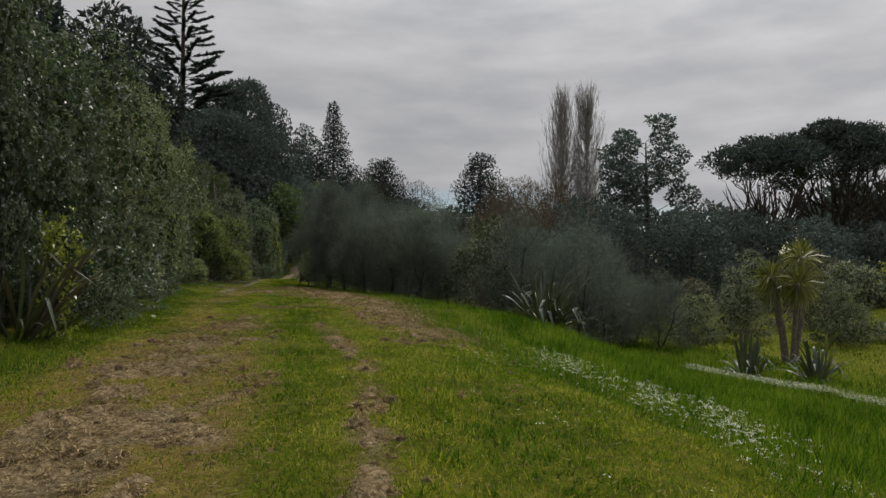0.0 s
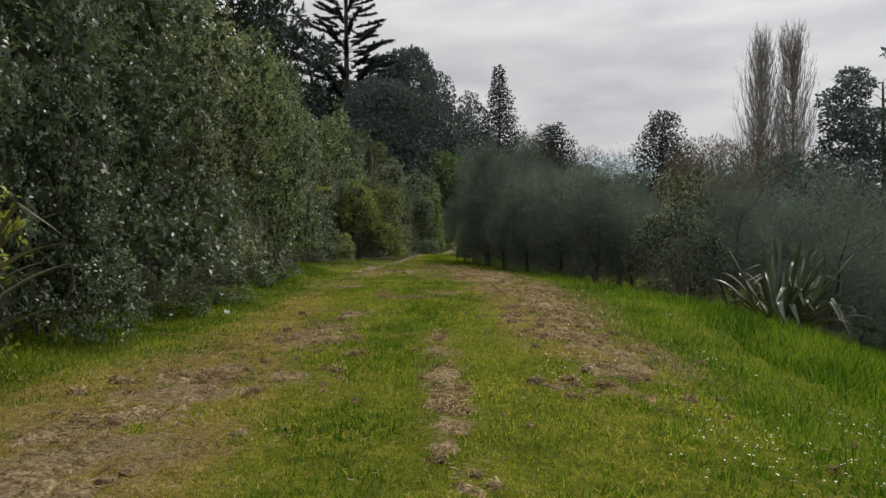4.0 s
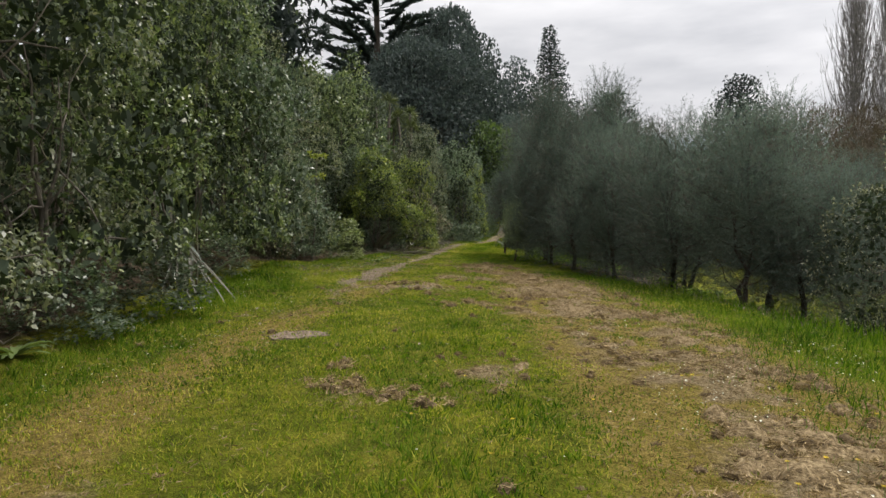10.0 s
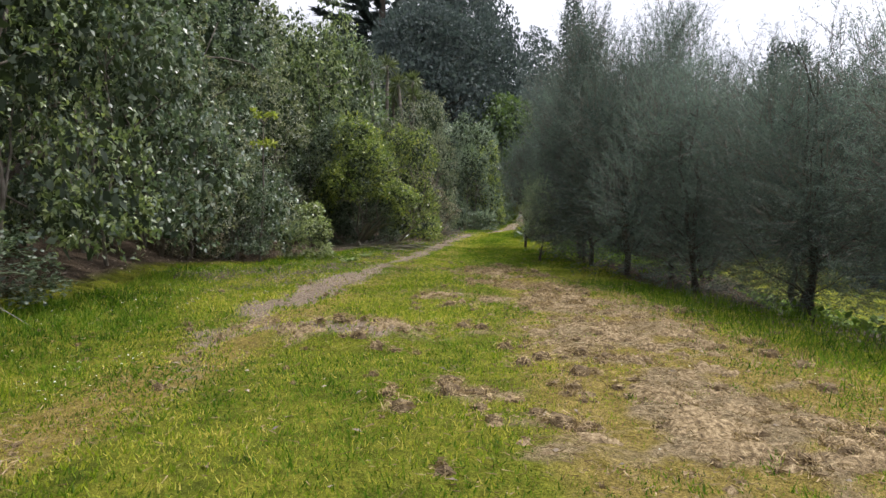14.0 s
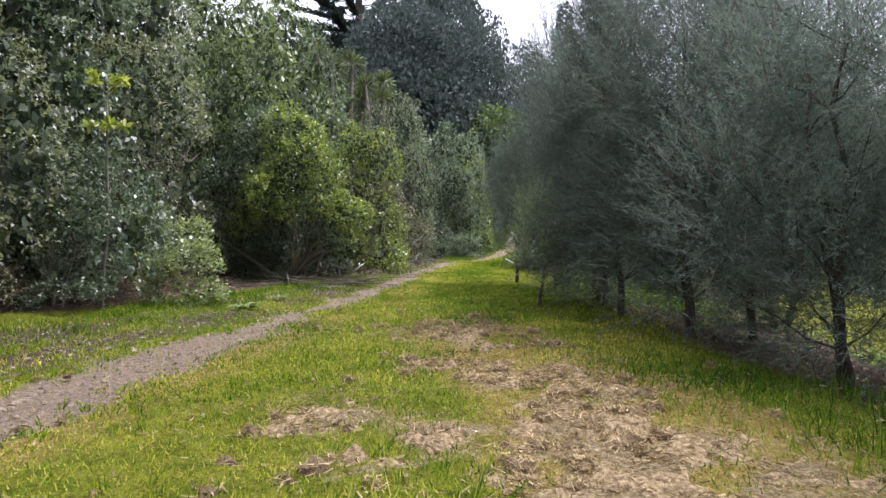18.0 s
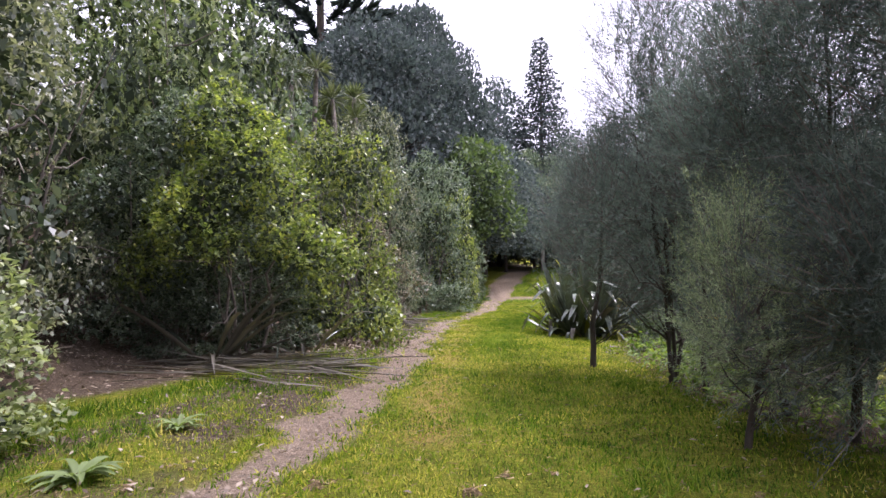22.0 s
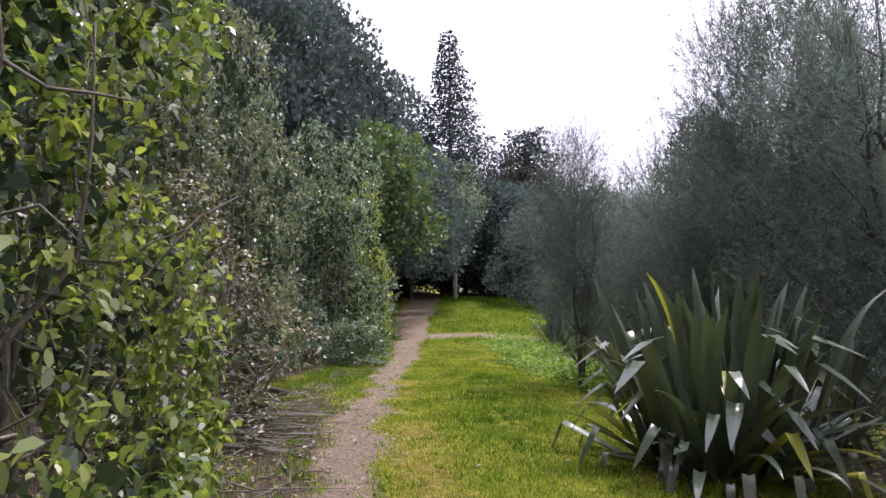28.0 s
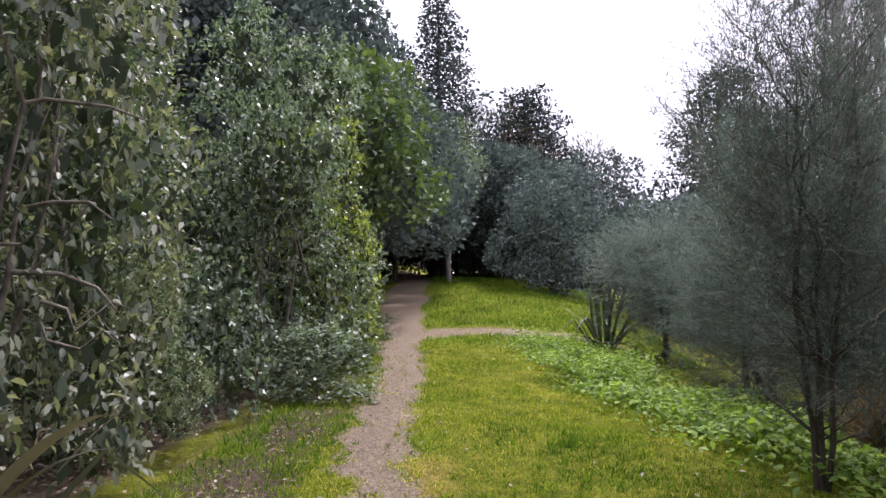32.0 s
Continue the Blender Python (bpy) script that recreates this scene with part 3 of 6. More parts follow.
# ---------------------------------------------------------------- kinds of plants
def broad_bush(seed, mat, n_tips=1550, per=7, leaf=.075, wide=.045, core_mat=None, lumps=13, slim=1.0, stems=9, drop=.12, oval=False, heart=1500, skirt=True):
    """A leafy bush about 2 m in radius and 5 m tall, dense to the ground, with rosettes of leaves at the twig ends."""
    def make():
        rng = np.random.default_rng(seed)
        blobs = [(0, 0, 2.2, 1.2 * slim, 1.2 * slim, 1.9)] if skirt else [(0, 0, 3.0, 1.3 * slim, 1.3 * slim, 1.5)]
        for i in range(lumps):
            a, h = rng.random() * 6.283, rng.random() * (1 if skirt else .72) + (0 if skirt else .28)
            rr = (1.55 * (1 - .55 * h ** 1.5) + rng.normal() * .16) * slim
            s = .5 + .45 * rng.random()
            blobs.append((math.cos(a) * rr, math.sin(a) * rr, .55 + 3.75 * h, s, s, s * (.75 + .5 * rng.random())))
        for i in range(9 if skirt else 0):
            a = i * .7 + rng.normal() * .2
            blobs.append((math.cos(a) * 1.35 * slim, math.sin(a) * 1.35 * slim, .35 + .4 * rng.random(), .5, .5, .42))
        for i in range(3):
            blobs.append((rng.normal() * .5, rng.normal() * .5, 4.0 + rng.random() * .6, .6, .6, .55))
        P, D = shell(rng, blobs, n_tips, .30, .82, -.75)
        P[:, 2] = np.maximum(P[:, 2], .08)
        D = unit(D + rng.normal(size=D.shape) * .45 + np.array([0, 0, .15]))
        base = np.repeat(P, per, 0)
        ax = np.repeat(D, per, 0)
        m = len(base)
        base = base - ax * (rng.random(m)[:, None] ** 1.3 * leaf * 3.2) + rng.normal(size=(m, 3)) * leaf * .25
        way = unit(ax * .55 + rng.normal(size=(m, 3)) * .75 + np.array([0, 0, -drop]))
        scale = .65 + .7 * rng.random(m)
        v = (round_leaves if oval else leaves)(base, way, leaf * scale, wide * scale, rng=rng, flat=.7)
        # large leaves deep inside, coloured for shade, keep the heart of the bush dark
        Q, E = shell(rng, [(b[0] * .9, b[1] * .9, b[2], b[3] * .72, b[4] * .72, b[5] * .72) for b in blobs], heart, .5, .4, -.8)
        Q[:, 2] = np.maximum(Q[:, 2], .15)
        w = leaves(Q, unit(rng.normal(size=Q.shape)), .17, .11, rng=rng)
        V, F = [], []
        for i in range(stems):
            a, rr = rng.random() * 6.283, (.7 + .6 * rng.random()) * slim
            foot = (math.cos(a) * .25, math.sin(a) * .25, -.05)
            tip = (math.cos(a) * rr, math.sin(a) * rr, 1.6 + 2.2 * rng.random())
            pts = limb(rng, foot, tip, .05)
            tube(V, F, pts, [.034, .03, .025, .019, .013, .006], 5)
            for t in range(3):
                q = pts[2 + t]
                tube(V, F, limb(rng, q, q + unit(rng.normal(size=3) + np.array([math.cos(a), math.sin(a), .2])) * (.7 + rng.random() * .6), 0, 3, .12), [.014, .011, .008, .004], 4)
        for i in range(stems * 2 if stems > 8 else 3):
            a = rng.random() * 6.283
            s = np.array([math.cos(a) * .9 * slim, math.sin(a) * .9 * slim, .2 + rng.random() * 1.2])
            e = s + np.array([math.cos(a + rng.normal() * .8) * .8, math.sin(a + rng.normal() * .8) * .8, rng.normal() * .35])
            tube(V, F, limb(rng, s, e, -.04, 4, .14), [.012, .01, .008, .006, .003], 4)
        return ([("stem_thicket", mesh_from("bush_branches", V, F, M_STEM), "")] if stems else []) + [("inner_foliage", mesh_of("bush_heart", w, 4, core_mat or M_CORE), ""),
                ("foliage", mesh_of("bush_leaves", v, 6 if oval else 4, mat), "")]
    return make


def kanuka(seed, n_sprays=1850, per=23, clear=.42, radius=1.25, height=5.0, wispy=.5, stems=2, mat=None, fine=.062, heart=14000, fan=0.0, spray=(.22, .26)):
    """A small tree with fine needle leaves in feathery upright sprays."""
    def make():
        rng = np.random.default_rng(seed)
        blobs = []
        for i in range(20):
            h = rng.random()
            rr = radius * (.75 * math.sin(math.pi * (.12 + .80 * h)) ** .8) * rng.random() ** .45
            a = rng.random() * 6.283
            s = radius * (.34 + .22 * rng.random()) * (1.12 - .45 * h)
            blobs.append((math.cos(a) * rr, math.sin(a) * rr, clear + .45 + (height - clear - .9) * h, s, s, s * 1.35))
        blobs.append((0, 0, (height + clear) * .5, radius * .55, radius * .55, (height - clear) * .38))
        P, D = shell(rng, blobs, n_sprays, .55, .55, -.9)
        hfac = np.clip((P[:, 2] - clear) / (height - clear), 0, 1)[:, None]
        D = unit(D * (1.0 - .45 * hfac) + np.array([0, 0, 1.0]) * (.25 + .75 * hfac) + rng.normal(size=D.shape) * .25)
        ln = spray[0] + spray[1] * rng.random(len(P)) + wispy * .55 * (hfac[:, 0] ** 2.5) * rng.random(len(P))
        k = rng.random((len(P), per))
        base = (P[:, None, :] + D[:, None, :] * (k * ln[:, None])[:, :, None]).reshape(-1, 3)
        base += rng.normal(size=base.shape) * .018
        way = unit(np.repeat(D, per, 0) * .8 + rng.normal(size=base.shape) * .55)
        m = len(base)
        v = blades(base, way, fine * (.6 + .8 * rng.random(m)), .008, rng)
        # the twigs that carry the sprays
        tw = blades(P - D * .12, D, ln + .14, .009, rng)
        Q, E = shell(rng, [(b[0] * .85, b[1] * .85, b[2], b[3] * .8, b[4] * .8, b[5] * .8) for b in blobs], heart, .7, .2, -.9)
        w = blades(Q, unit(rng.normal(size=Q.shape) + np.array([0, 0, .5])), .11, .011, rng)
        trunks = []
        for s in range(stems):
            V, F = [], []
            a = rng.random() * 6.283
            off = (.03 if fan else .09) * (stems > 1)
            if fan:
                a = s * 6.283 / stems + rng.normal() * .3
            top = (math.cos(a) * fan * radius + rng.normal() * .22 * radius, math.sin(a) * fan * radius + rng.normal() * .22 * radius, height * (.76 - .1 * s * (0 if fan else 1)))
            pts = limb(rng, (math.cos(a) * off, math.sin(a) * off, -.08), top, 0, 7, .035)
            rad = [(.05 - .0062 * i) * (.6 if fan else 1) for i in range(8)]
            tube(V, F, pts, rad, 7)
            for b in range(11):
                i = 1 + b % 6
                q = pts[i]
                a2 = rng.random() * 6.283
                e = q + np.array([math.cos(a2), math.sin(a2), .65 + .5 * rng.random()]) * (.45 + .5 * rng.random()) * radius * .75
                tube(V, F, limb(rng, q, e, -.05, 4, .06), [.013, .010, .008, .006, .003], 4)
            trunks.append(("trunk", mesh_from("slim_trunk", V, F, M_BARK), ""))
        return trunks + [("inner_foliage", mesh_of("needle_heart", w, 3, M_KANUKA), ""),
                ("twig_spray", mesh_of("fine_twigs", tw, 3, M_STEM), ""), ("foliage", mesh_of("needle_sprays", v, 3, mat or M_KANUKA), "")]
    return make


def far_tree(seed, shape, mat, height, radius, n=6500, leaf=.34, wide=.22, clear=.12, trunk=.22, lumps=30, bark=None, gap=.5, up=.2):
    """A tree seen from afar: trunk, limbs and a crown of clumps. shape(h) gives the crown's radius share at the height share h."""
    def make():
        rng = np.random.default_rng(seed)
        blobs, V, F = [], [], []
        tube(V, F, limb(rng, (0, 0, -.3), (0, 0, height * .84), 0, 7, .012), [trunk * (1 - .12 * i) for i in range(8)], 8)
        for i in range(lumps):
            h = clear + (1 - clear) * (i + rng.random()) / lumps
            a = i * 2.4 + rng.normal() * .5
            rr = radius * shape(h) * (.35 + .5 * rng.random())
            s = max(radius * shape(h) * gap * (.7 + .6 * rng.random()), .22)
            c = (math.cos(a) * rr, math.sin(a) * rr, height * min(h, .97) - s * .1)
            blobs.append((*c, s, s, s * .7))
            tube(V, F, limb(rng, (0, 0, max(c[2] - rr * .7, height * clear * .6)), c, .03, 4, .04), [trunk * .3 * (1.1 - h), trunk * .24 * (1.1 - h), trunk * .18 * (1.1 - h), trunk * .12 * (1.1 - h), trunk * .05], 5)
        P, D = shell(rng, blobs, n, .5, .6, -.95)
        way = unit(D * .5 + rng.normal(size=P.shape) * .6 + np.array([0, 0, up]))
        sc = .6 + .8 * rng.random(n)
        v = leaves(P, way, leaf * sc, wide * sc, rng=rng)
        return [("trunk", mesh_from("tree_trunk", V, F, bark or M_BARK), ""), ("crown", mesh_of("tree_crown", v, 4, mat), "")]
    return make


def pine_branch(seed):
    """One upswept bough, 1 m long, its side shoots standing up in dense cords."""
    rng = np.random.default_rng(seed)
    V, F = [], []
    rise = lambda q: .10 * q + .20 * q ** 2
    tube(V, F, [(q, 0, rise(q)) for q in np.linspace(0, 1, 6)], [.014, .012, .010, .008, .006, .003], 4)
    n = 190
    q = .2 + .8 * rng.random(n) ** .7
    base = np.stack([q, np.zeros(n), rise(q)], 1)
    side = np.array([0, 1.0, 0]) * np.where(rng.random(n) < .5, -1, 1)[:, None]
    way = unit(np.array([.7, 0, .35]) + side * .5 + rng.normal(size=(n, 3)) * .25)
    v = leaves(base, way, .13 + .10 * rng.random(n), .06, rng=rng, fold=.3, flat=.1).reshape(-1, 3)
    k = len(V)
    V += [Vector(p) for p in v]
    F += [(k + 4 * i, k + 4 * i + 1, k + 4 * i + 2, k + 4 * i + 3) for i in range(n)]
    return mesh_from("pine_bough", V, F, M_PINE, False)


def norfolk_pine():
    rng = np.random.default_rng(31)
    V, F = [], []
    H = 31.0
    tube(V, F, [(0, 0, -.4), (0, 0, H * .4), (0, 0, H * .8), (0, 0, H)], [.42, .3, .16, .04], 8)
    boughs = [pine_branch(32 + i) for i in range(3)]
    out = [("trunk", mesh_from("pine_trunk", V, F, M_BARK), "")]
    h, i = 6.0, 0
    while h < H - .5:
        R = min(5.4, .20 + .285 * (H - h))
        for b in range(7):
            L = R * (.88 + .24 * rng.random())
            out.append(("branch", boughs[int(rng.integers(3))], "", pose(0, 0, h + rng.normal() * .08, 0, -3 + rng.normal() * 4, b * 51.4 + i * 29 + rng.normal() * 7) @ Matrix.Diagonal((L, L * .42 + .4, L * .5 + .3, 1))))
        h += 1.15 if H - h > 6 else .9
        i += 1
    return out


def bare_poplar(seed):
    def make():
        rng = np.random.default_rng(seed)
        V, F = [], []
        H = 29.0
        tube(V, F, limb(rng, (0, 0, -.3), (0, 0, H), 0, 7, .008), [.30, .26, .22, .17, .12, .08, .05, .02], 7)
        V2, F2 = [], []
        wide = lambda u: 3.3 * max(.02, min(1, (1.03 - u) / .32)) ** .6 * min(1, .5 + u)
        for i in range(340):
            h = 5 + (H - 8) * rng.random()
            a = rng.random() * 6.283
            top = min(h + 3 + 6 * rng.random(), H - 2.6 * rng.random() ** 2)
            w = wide(top / (H + .6)) * math.sqrt(.04 + .96 * rng.random())
            pts = []
            for k in (0, .25, .5, .75, 1):
                r = w * k ** .42
                pts.append(np.array([math.cos(a) * r, math.sin(a) * r, h + (top - h) * k]) + rng.normal(size=3) * .07 * (k > 0))
            tube(V2, F2, pts, [.045, .034, .026, .018, .008], 4)
            for t in range(7):
                q = pts[1 + rng.integers(4)]
                tube(V2, F2, [q, q + np.array([math.cos(a) * .15 + rng.normal() * .22, math.sin(a) * .15 + rng.normal() * .22, .7 + rng.random() * 1.1])], [.018, .008], 3)
        return [("trunk", mesh_from("poplar_trunk", V, F, M_POPLAR), ""), ("branch_crown", mesh_from("poplar_branches", V2, F2, M_POPLAR), "")]
    return make


def umbrella_tree(seed, reach=6.0):
    """Several trunks that fan out from low forks and hold up one domed, layered canopy."""
    def make():
        rng = np.random.default_rng(seed)
        V, F, blobs = [], [], []
        roof = lambda r: 14.0 - .075 * r * r
        for s in range(5):
            a0 = s * 1.257 + rng.normal() * .3
            fork = np.array([math.cos(a0) * 1.1, math.sin(a0) * 1.1, 3.4 + 2.2 * rng.random()])
            tube(V, F, limb(rng, (math.cos(a0) * .25, math.sin(a0) * .25, -.4), fork, 0, 4, .05), [.30, .27, .23, .2, .17], 7)
            for b in range(7):
                a = a0 + rng.normal() * .6
                rr = 1.2 + (reach - 1.4) * rng.random() ** .7
                e = np.array([math.cos(a) * rr, math.sin(a) * rr, roof(rr) - 2.6 - .8 * rng.random()])
                pts = limb(rng, fork, e, -.07, 6, .05)
                tube(V, F, pts, [.13, .115, .10, .085, .07, .055, .03], 5)
                for t in range(4):
                    q = pts[3 + t % 3]
                    e2 = q + np.array([rng.normal() * 1.0, rng.normal() * 1.0, 1.0 + rng.random()])
                    tube(V, F, limb(rng, q, e2, 0, 3, .07), [.05, .04, .03, .012], 4)
                    r2 = math.hypot(e2[0], e2[1])
                    blobs.append((e2[0], e2[1], roof(r2) - .5 - 1.7 * rng.random() ** 1.6, .8 + rng.random() * .6, .8 + rng.random() * .6, .45 + .3 * rng.random()))
        P, D = shell(rng, blobs, 15000, .7, .45, -.8)
        v = leaves(P, unit(D * .5 + rng.normal(size=P.shape) * .6 + np.array([0, 0, .3])), .27 * (.6 + .8 * rng.random(len(P))), .16, rng=rng)
        return [("trunk", mesh_from("forked_trunk", V, F, M_BARK), ""), ("crown", mesh_of("flat_crown", v, 4, M_PINE), "")]
    return make


def spire_tree(seed, height, radius, shape, n=15000, leaf=.26, wide=.15, boughs=90, fat=.16, clear=.08, droop=.12):
    """A conifer of many side boughs, each with clumps along it, so that the outline steps and gaps show the sky."""
    def make():
        rng = np.random.default_rng(seed)
        V, F, blobs = [], [], []
        tube(V, F, limb(rng, (0, 0, -.3), (0, 0, height * .98), 0, 7, .006), [.26, .23, .2, .17, .13, .10, .06, .02], 8)
        for i in range(boughs):
            h = clear + (1 - clear) * ((i + rng.random()) / boughs) ** .9
            a = i * 2.4 + rng.normal() * .4
            R = radius * shape(h) * (.7 + .45 * rng.random())
            z = height * h
            tip = np.array([math.cos(a) * R, math.sin(a) * R, z - droop * R])
            tube(V, F, limb(rng, (0, 0, z), tip, .04, 3, .03), [.06, .045, .03, .012], 4)
            for k in (.35, .62, .88):
                g = max(radius * fat * (1.25 - .5 * k) * (.5 + .9 * shape(h)), .16)
                c = tip * k + np.array([0, 0, z * (1 - k)]) + rng.normal(size=3) * .12
                blobs.append((c[0], c[1], c[2], g * 1.2, g * 1.2, g * .62))
        blobs.append((0, 0, height * .985, .18, .18, .6))
        P, D = shell(rng, blobs, n, .6, .5, -.95)
        sc = .6 + .8 * rng.random(n)
        v = leaves(P, unit(D * .5 + rng.normal(size=P.shape) * .6), leaf * sc, wide * sc, rng=rng)
        return [("trunk", mesh_from("conifer_trunk", V, F, M_BARK), ""), ("crown", mesh_of("conifer_crown", v, 4, M_PINE), "")]
    return make


def strap(length, width, lean, droop, seed, kink=None, segs=13):
    """One flax leaf: a broad strap folded at its keel, standing and then bending over, some with a snapped tip. Leans to +x."""
    rng = np.random.default_rng(seed)
    V, F = [], []
    x = z = 0.0
    ang = radians(90 - lean)
    for i in range(segs + 1):
        k = i / segs
        w = width * min(1, .38 + 1.5 * k) * (1 - max(0, (k - .62) / .38) ** 2.2) + .003
        sx, sz = -math.sin(ang), math.cos(ang)
        keel = w * (.55 * (1 - k) ** 1.5 + .10)
        for e in (-1, 0, 1):
            off = keel if e == 0 else 0.0
            V.append((x - sx * off, e * w * .5, z - sz * off))
        if i < segs:
            bend = droop * (k ** 1.8) * 2.6 / segs
            if kink and abs(k - kink) < .5 / segs:
                bend += 1.5
            ang -= bend + rng.normal() * .02
            x += math.cos(ang) * length / segs
            z += math.sin(ang) * length / segs
    for i in range(segs):
        a = i * 3
        F += [(a, a + 1, a + 4, a + 3), (a + 1, a + 2, a + 5, a + 4)]
    return V, F


STRAPS = {}
FLAT_LEAF = [mesh_from("flat_flax_leaf", *strap(1.3, .036, 84 + 2 * (i % 3), .03 + .03 * i, 90 + i), M_FLAXDRY) for i in range(6)]


def strap_mesh(i, tone):
    """Eighteen shapes of leaf: six leans, each nearly straight, arching, or snapped over near the tip."""
    if (i, tone) not in STRAPS:
        lean, how = (5, 12, 20, 31, 45, 64)[i % 6], i // 6
        V, F = strap(1.7, .115, lean, ((.15, .25, .4, .55, .7, .8)[i % 6], (.55, .8, 1.05, 1.3, 1.5, 1.5)[i % 6], .3)[how], 40 + i, (None, None, .84 - .045 * (i % 6))[how])
        STRAPS[i, tone] = mesh_from("strap_leaf", V, F, {"green": M_FLAX, "dry": M_FLAXDRY, "sun": M_FLAXSUN}[tone], True)
    return STRAPS[i, tone]


def flax_bush(x, y, count, size, label, seed, name="flax_bush", dry=.12, group="flax bushes", lying=0, reach=(), thin=1.0, sun=.0, foot=.24, skirt=()):
    rng = np.random.default_rng(seed)
    e = new(name)
    e.matrix_basis = pose(x, y, float(land(x, y)) - .03, 0, 0, 0)
    for i in range(count):
        k = i / count
        which = min(5, int((lying + (1 - lying) * k ** 1.1) * 6)) + 6 * int(rng.choice(3, p=(.50 - .40 * k, .32, .18 + .40 * k)))
        p = rng.random()
        tone = "dry" if p < dry * (.3 + 1.4 * k) else ("sun" if p > 1 - sun else "green")
        o = part("leaf", strap_mesh(which, tone), e)
        a = rng.random() * 360
        r = foot * (.2 + rng.random())
        s = size * (.78 + .36 * rng.random()) * (1.08 - .35 * k)
        o.matrix_basis = pose(r * math.cos(radians(a)), r * math.sin(radians(a)), 0, rng.normal() * 7, rng.normal() * 6, a + rng.normal() * 18) @ Matrix.Diagonal((s, s * thin * (.75 + .45 * rng.random()), s, 1))
    for a in reach:
        o = part("leaf", strap_mesh(9, "dry"), e, "long pale arching leaf")
        s = size * (.9 + .3 * rng.random())
        o.matrix_basis = pose(.1 * math.cos(radians(a)), .1 * math.sin(radians(a)), .02, rng.normal() * 6, rng.normal() * 6, a) @ Matrix.Diagonal((s, s * .5, s * .8, 1))
    for a in skirt:
        o = part("leaf", FLAT_LEAF[int(rng.integers(2))], e, "dry bleached hanging leaf")
        s = size * (.75 + .3 * rng.random())
        o.matrix_basis = pose(.15 * math.cos(radians(a)), .15 * math.sin(radians(a)), size * (.55 + .35 * rng.random()), 0, 40 + 14 * rng.random(), a + rng.normal() * 5) @ Matrix.Diagonal((s, s * .8, s, 1))
    return tagged(e, label, "flax", group)


def cabbage_head(seed, n=150, length=.78, mat=None):
    rng = np.random.default_rng(seed)
    d = unit(rng.normal(size=(n, 3)) + np.array([0, 0, .35]))
    v = leaves(d * .06, d, length * (.75 + .4 * rng.random(n)), .05, fold=.2, rng=rng, flat=.2)
    v[:, 2, 2] -= length * .22 * (1 - d[:, 2])
    return mesh_of("cabbage_head", v, 4, mat or M_CABBAGE)


def cabbage_tree(seed, stems=5, height=3.7, spread=.9, least=.68, mat=None, length=.78):
    def make():
        rng = np.random.default_rng(seed)
        heads, out = [cabbage_head(seed * 10 + i, 150, length, mat) for i in range(2)], []
        for s in range(stems):
            V, F = [], []
            a = s * 6.283 / stems + rng.normal() * .4
            h = height * (least + (1 - least) * rng.random())
            top = np.array([math.cos(a) * spread * (.4 + .6 * rng.random()), math.sin(a) * spread * (.4 + .6 * rng.random()), h])
            tube(V, F, limb(rng, (math.cos(a) * .15, math.sin(a) * .15, -.1), top, 0, 5, .03), [.10, .09, .08, .075, .07, .07], 7)
            out.append(("stem", mesh_from("cabbage_stem", V, F, M_STEM), ""))
            out.append(("leaf_head", heads[s % 2], "", pose(*top, 0, 0, rng.random() * 360)))
        return out
    return make


# ---------------------------------------------------------------- ground
def build_ground():
    def spread(lo, hi, step, far):
        mid = np.arange(lo, hi + 1e-6, step)
        out = np.array([6, 14, 30, 60, 120, 250, 500]) * far
        return np.concatenate([(lo - out)[::-1], mid, hi + out])
    xs, ys = spread(-20, 14, .22, 1.0), spread(-6, 70, .25, 1.0)
    X, Y = np.meshgrid(xs, ys)
    near = (np.abs(across(X, Y)) < 9)
    Z = land(X, Y)
    st, so = straw_at(X, Y), soil_at(X, Y)
    rough = np.random.default_rng(3).random(X.shape)
    Z = Z + near * (st * (rough * .045) - so * .035 + (rough - .5) * .012)
    ny, nx = X.shape
    co = np.stack([X, Y, Z], -1).reshape(-1, 3)
    i = np.arange((ny - 1) * nx).reshape(ny - 1, nx)[:, :-1].ravel()
    quads = np.stack([i, i + 1, i + nx + 1, i + nx], 1)
    me = bpy.data.meshes.new("ground")
    me.vertices.add(len(co))
    me.vertices.foreach_set("co", co.astype(np.float32).ravel())
    me.loops.add(quads.size)
    me.loops.foreach_set("vertex_index", quads.astype(np.int32).ravel())
    me.polygons.add(len(quads))
    me.polygons.foreach_set("loop_start", np.arange(0, quads.size, 4, dtype=np.int32))
    me.polygons.foreach_set("use_smooth", np.ones(len(quads), bool))
    me.materials.append(M_GROUND)
    me.update(calc_edges=True)
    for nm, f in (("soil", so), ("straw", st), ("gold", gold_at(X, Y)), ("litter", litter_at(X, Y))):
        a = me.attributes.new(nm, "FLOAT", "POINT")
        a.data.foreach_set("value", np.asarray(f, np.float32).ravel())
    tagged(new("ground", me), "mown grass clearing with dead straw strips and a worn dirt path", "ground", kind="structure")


build_ground()


def scatter(rng, n, ymin, ymax, s0, s1):
    y = ymin + (ymax - ymin) * rng.random(n)
    s = s0 + (s1 - s0) * rng.random(n)
    return table(y, WALK_LINE) + s, y


def on_land(x, y):
    return np.stack([x, y, land(x, y)], 1)


